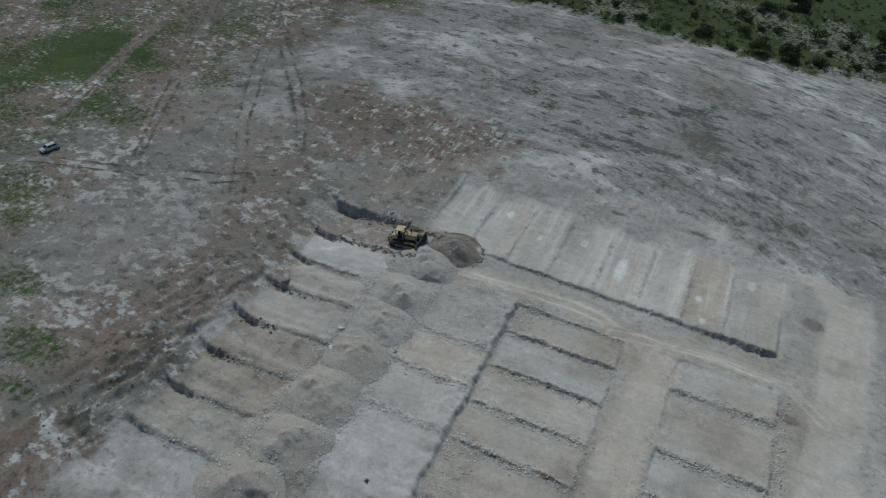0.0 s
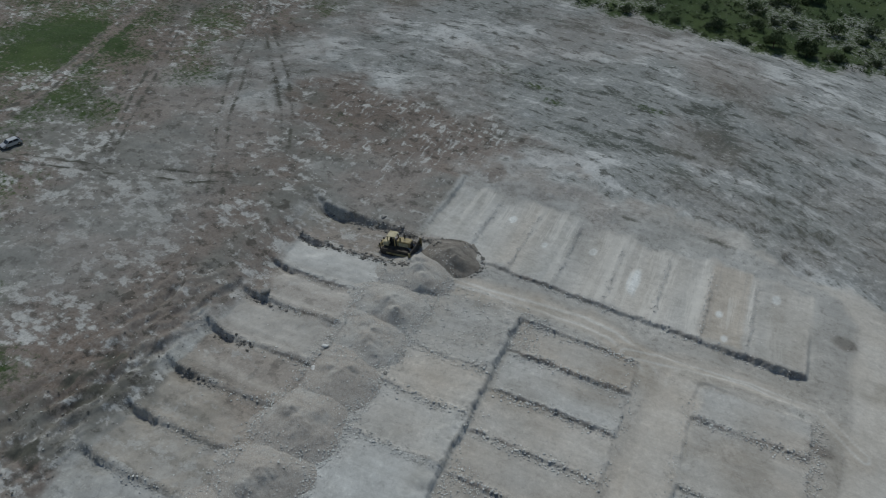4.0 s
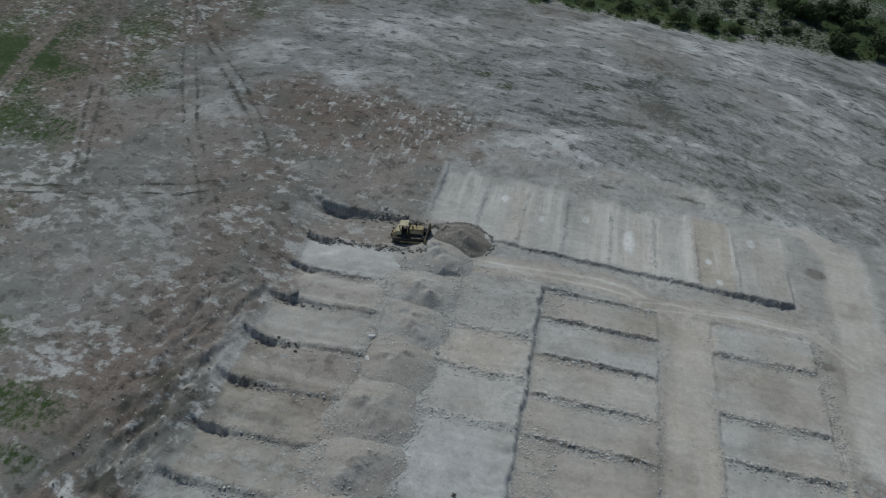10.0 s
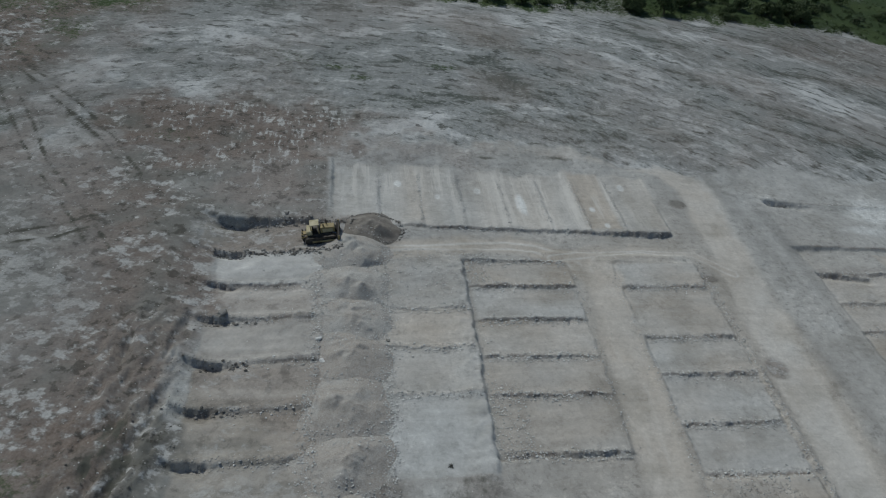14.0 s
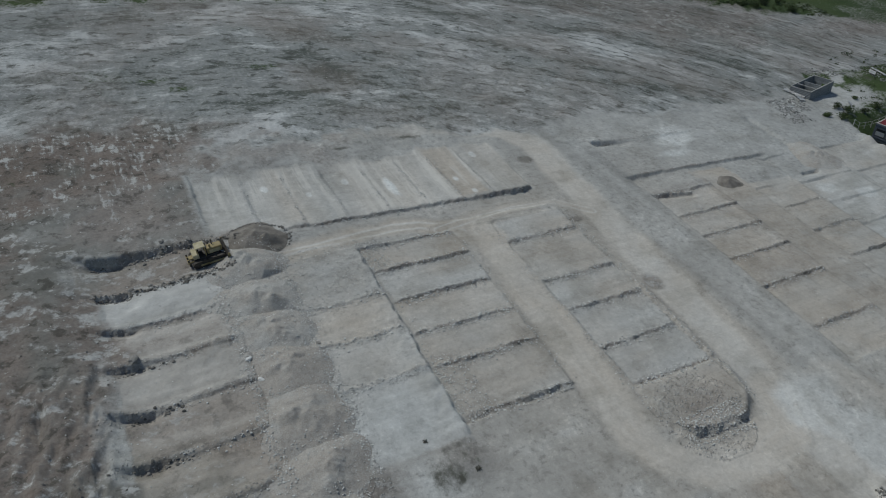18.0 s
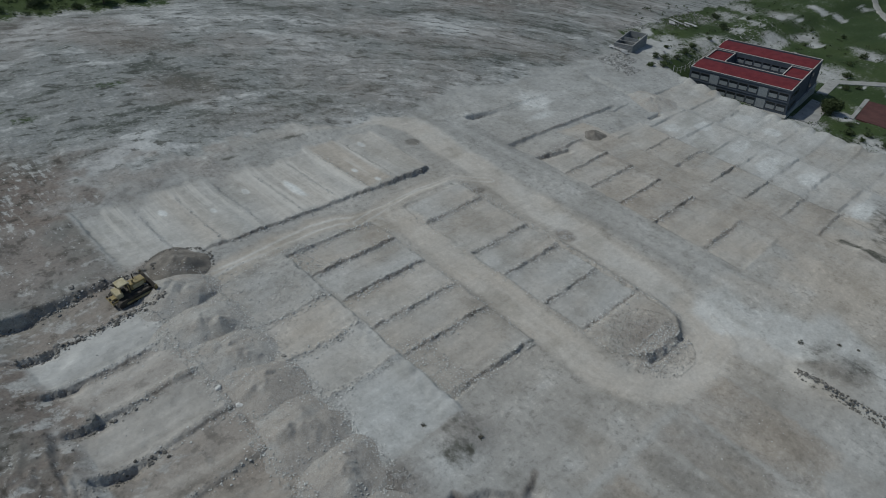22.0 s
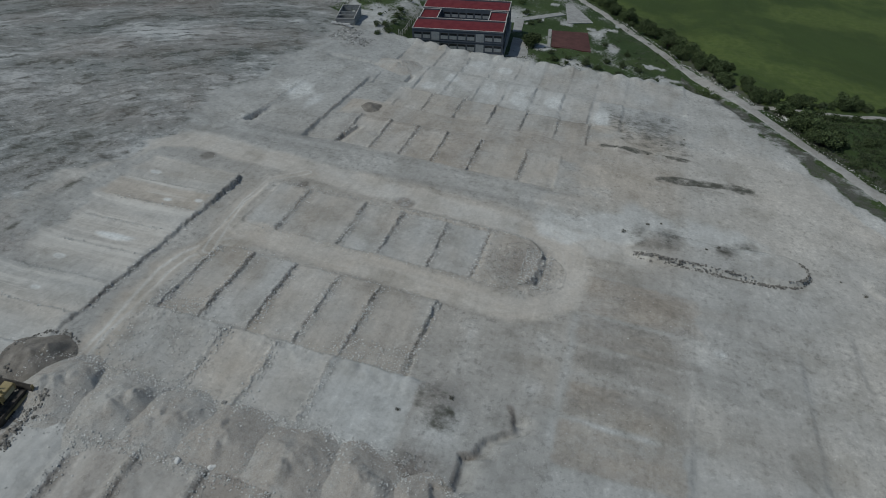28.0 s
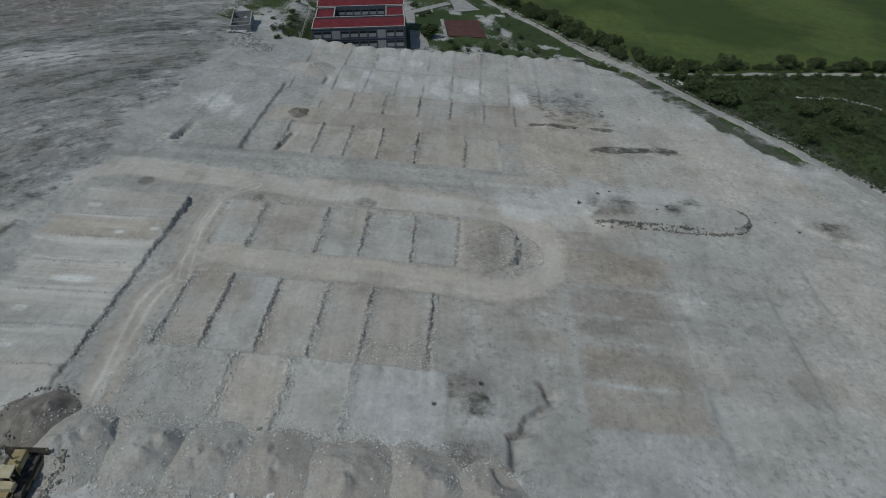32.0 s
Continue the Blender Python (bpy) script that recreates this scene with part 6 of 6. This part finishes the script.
r = rng(17)
xs, ys = r.uniform(-110, 200, 3000), 0
edge = np.interp(xs, [-120, -65, -20, 40, 100, 122, 140, 168, 260], [215, 195, 195.5, 196.5, 197, 194, 184, 170, 130])
ys = edge + 1 + np.abs(r.normal(size=3000)) * 34
undergrowth("undergrowth", xs, ys, 5, "low mixed green scrub among rough grass", LEAF)
xs, ys = r.uniform(50, 135, 9000), r.uniform(-120, -20, 9000)
lx = np.interp(ys, [-80, -60, -48.5, -40, -27.7, -14.4], [-10, 30, 54.4, 71.6, 92.7, 115.7]) + 3.4
cx = np.interp(ys, [-150, -94, -51, -30, -19], [160, 143, 130, 123, 120]) - 2.6
keep = (xs > lx) & (xs < cx)
undergrowth("scrub", xs[keep][:3600], ys[keep][:3600], 6, "low dark green scrub between the lanes", LEAF_GREY)
s = r.uniform(40, d[-1] - 225, 900)
o = r.uniform(3.6, 15, 900)
undergrowth("hedge_undergrowth", np.interp(s, d, lane[:, 0]) + 0.47 * o, np.interp(s, d, lane[:, 1]) - 0.88 * o, 10, "dense dark green growth along the lane", LEAF)
y0 = r.uniform(-6, 52, 420)
o = np.abs(r.normal(size=420)) * 4 + 4
x0 = y0 * 0
x0 = np.array([float(x) for x in np.interp(y0, [-5.5, 4, 14, 38, 66], [117.5, 122, 121.5, 118.5, 116.0])]) + o
undergrowth("slope_undergrowth", x0, y0, 11, "rough green growth below the fill slope", LEAF)
xs, ys = r.uniform(120, 240, 700), r.uniform(5, 130, 700)
keep = (outside(xs, ys) > 7) & (field_side(xs, ys) < -8) & ~((xs > 123) & (xs < 161) & (ys > 54) & (ys < 97)) & ~((xs > 147) & (xs < 215) & (ys > 32) & (ys < 66)) & ~((xs < 138) & (ys > 101) & (ys < 114))
undergrowth("rough_grass_tufts", xs[keep][:260], ys[keep][:260], 8, "tufts of rough green growth round the school", LEAF_GREY)
# ---------------------------------------------------------------- stones
r = rng(23)


def along(line_y, u0, u1, per_m, spread, lo, hi):
    n = int((u1 - u0) * per_m)
    return r.uniform(u0, u1, n), line_y + r.normal(size=n) * spread - 0.15, lo + (hi - lo) * r.power(0.5, n)


def gather(*sets):
    return [np.concatenate([s[k] for s in sets]) for k in range(3)]


def patch_of(x0, x1, y0, y1, n, lo, hi):
    return r.uniform(x0, x1, n), r.uniform(y0, y1, n), lo + (hi - lo) * r.power(0.45, n)


sets = []
for lines, u0, u1, per in ((ROWS_A, -52, -40.5, 2.2), (ROWS_C, -31.5, -19.5, 5), (ROWS_D, -18, -2.4, 9), (ROWS_E, 6.6, 20.4, 8), (ROWS_F, 43.6, 58.4, 4), (ROWS_G, 69, 83, 2)):
    for line in lines:
        sets.append(along(line, u0, u1, per * 2.2, 0.5, 0.08, 0.38))
sets.append(along(86.6, -24, 19, 12, 0.4, 0.1, 0.4))
sets.append(along(85.6, 46, 81, 4, 0.5, 0.08, 0.3))
sets.append(along(99.2, 43, 67, 4, 0.5, 0.08, 0.34))
for c in COLUMNS_H:
    y, x, s = along(c, 88, 103, 7, 0.35, 0.08, 0.32)
    sets.append((x, y, s))
scatter("bank_rubble", *gather(*sets), STONE, "loose grey stones along the lot banks", "rubble", 31)
sets = [(lambda p: (p[0], p[1], 0.05 + 0.27 * r.power(0.22, 1500)))(patch_of(-32, -18, 66, 81, 1500, 0.07, 0.32)), patch_of(-19, -14.2, 41, 53, 700, 0.07, 0.3), patch_of(7, 18, 26.8, 31.5, 900, 0.08, 0.34), patch_of(-19.5, -15, 73, 80, 360, 0.08, 0.36)]
for u, v0, v1, per in ((21.4, 31, 80, 18), (5.6, 34, 76, 9), (-18.6, 41, 79, 10), (-1.8, 42, 76, 9), (-31.8, 38, 80, 22), (-42.0, 38, 74, 14)):
    n = int((v1 - v0) * per)
    sets.append((u + r.normal(size=n) * 0.5, r.uniform(v0, v1, n), 0.06 + 0.24 * r.power(0.45, n)))
clods = []
for line, u0, u1, n in ((79.5, -58, -38, 420), (87.0, -58, -36, 300), (64.6, -57, -50, 60), (56.7, -57, -50, 70), (49.0, -57, -50, 60)):
    clods.append((r.uniform(u0, u1, n), line - 0.2 + 0.4 * r.normal(size=n), 0.1 + 0.5 * r.power(0.3, n)))
t = r.uniform(-1.2, 2.6, 260)
clods.append((-33.6 + 5.2 * np.cos(t) * r.normal(1.0, 0.05, 260), 85.4 + 4.0 * np.sin(t) * r.normal(1.0, 0.05, 260), 0.1 + 0.35 * r.power(0.3, 260)))
clods.append((r.uniform(-68, -57, 500), r.uniform(26, 70, 500), 0.06 + 0.3 * r.power(0.25, 500)))
scatter("soil_clods", *gather(*clods), DARK_STONE, "dark clods of freshly cut soil along the strips", "clods", 36, 0.8, 0.12)
scatter("lot_rubble", *gather(*sets), STONE, "loose pale stones round the lots", "rubble", 32)
scatter("site_gravel", *gather(patch_of(-40, 60, 2, 106, 1800, 0.05, 0.19), patch_of(-30, 35, -25, 30, 600, 0.06, 0.2), patch_of(42, 118, 5, 100, 900, 0.07, 0.22)), STONE, "small stones strewn over graded earth", "gravel", 33, 0.6, 0.1)
scatter("field_stones", *gather(patch_of(-115, -42, 26, 125, 2000, 0.08, 0.3), patch_of(-60, 120, 108, 190, 900, 0.1, 0.3)), STONE, "pale stones on the unworked slope", "stones", 34, 0.6, 0.08)
# toe of each heap
for k, (x, y, rx, ry, h) in enumerate(PILES):
    n = 1300
    t, q = r.uniform(0, 6.28, n), np.where(r.uniform(size=n) < 0.8, 0.99 + 0.1 * r.normal(size=n), np.sqrt(r.uniform(0.02, 1.1, n)))
    t = np.where(r.uniform(size=n) < 0.5, t, math.pi * r.integers(0, 2, n) + 0.55 * r.normal(size=n))
    sets = [(x + rx * q * np.cos(t), y + ry * q * np.sin(t), 0.05 + 0.26 * r.power(0.2, n))]
    scatter("mound_rubble", *gather(*sets), STONE, "grey stones rolled to the foot of a heap", "rubble", 40 + k)
scatter("debris_heap", *gather(patch_of(106, 118, 100, 108, 500, 0.1, 0.6), patch_of(104, 112, 95, 101, 300, 0.1, 0.5), patch_of(136, 152, 117, 123, 360, 0.1, 0.6), patch_of(160, 186, 110, 121, 700, 0.12, 0.7)), GREY_RUBBLE, "heaped grey rubble and broken block by the shed", "rubble", 60, 0.8, 0.2)
scatter("block_waste", *gather(patch_of(176, 208, 94, 104, 500, 0.1, 0.6), patch_of(108, 116, 102, 107, 120, 0.2, 0.8)), STONE, "pale broken block strewn on rough ground", "rubble", 59, 0.8, 0.2)
scatter("verge_stones", *gather(*[(np.interp(s, d, lane[:, 0]) + 0.47 * o + r.normal(size=60) * 0.25, np.interp(s, d, lane[:, 1]) - 0.88 * o + r.normal(size=60) * 0.5, 0.12 + 0.4 * r.power(0.5, 60)) for a in range(150, 390, 12) for s, o in ((r.uniform(a, a + 12, 60), 3.0),)]), STONE, "low dry-stone wall along the lane", "stone wall", 61, 0.9, 0.25)
scatter("lime_stones", *gather((113 + r.normal(size=160) * 1.2, -23.5 + r.normal(size=160) * 1.0, r.uniform(0.2, 0.7, 160)), (np.interp(np.linspace(0, 1, 240), [0, 0.5, 1], [110.2, 113.5, 108.7]) + r.normal(size=240) * 0.4, np.interp(np.linspace(0, 1, 240), [0, 0.5, 1], [-55.6, -70.7, -79.6]) + r.normal(size=240) * 0.5, r.uniform(0.2, 0.6, 240))), WHITE_STONE, "white limestone heaps in the scrub", "stones", 62, 0.9, 0.25)
isl = np.array([(24.9, 13.6), (24.7, 7.8), (24.8, -1.6), (24.9, -9.7), (26.7, -14.7), (29.6, -17.0), (32.5, -16.9), (34.4, -15.6)])
di = np.r_[0, np.cumsum(np.hypot(*np.diff(isl, axis=0).T))]
s = r.uniform(0, di[-1], 900)
scatter("island_edging", np.interp(s, di, isl[:, 0]) + r.normal(size=900) * 0.28, np.interp(s, di, isl[:, 1]) + r.normal(size=900) * 0.28, 0.1 + 0.42 * r.power(0.6, 900), DARK_STONE, "row of dark stones edging the raised island", "stone edging", 63, 0.9, 0.2)


def boulder(x, y, s, seed, material, label):
    bm = bmesh.new()
    bmesh.ops.create_icosphere(bm, subdivisions=2, radius=0.5)
    q = rng(seed)
    for v in bm.verts:
        v.co *= 0.78 + 0.35 * noise.noise(v.co * 2.2 + Vector((seed, 0, 0)))
        v.co = Vector((v.co.x * q.uniform(1.0, 1.06) * s * 1.25, v.co.y * s, v.co.z * s * 0.6))
    me = bpy.data.meshes.new("boulder")
    bm.to_mesh(me)
    bm.free()
    me.materials.append(material)
    ob = new("boulder", me)
    ob.matrix_world = pose(x, y, at(x, y) + 0.12 * s, 0, 0, seed * 47)
    return tagged(ob, label, "boulder", "boulders left on the site")


for k, (x, y, s) in enumerate(((-40.6, 56.9, 1.15), (-41.2, 60.6, 0.9), (-54.6, 65.6, 1.6), (-43.5, 87.9, 0.9), (-50.5, 80.2, 0.9), (-53.2, 80.0, 0.8), (-47.4, 88.6, 0.9), (-31.8, 60.4, 0.7))):
    boulder(x, y, s, k + 3, WHITE_STONE if k < 2 else DARK_STONE, "angular white limestone boulder beside a heap" if k < 2 else "dark weathered boulder at the edge of a cut")
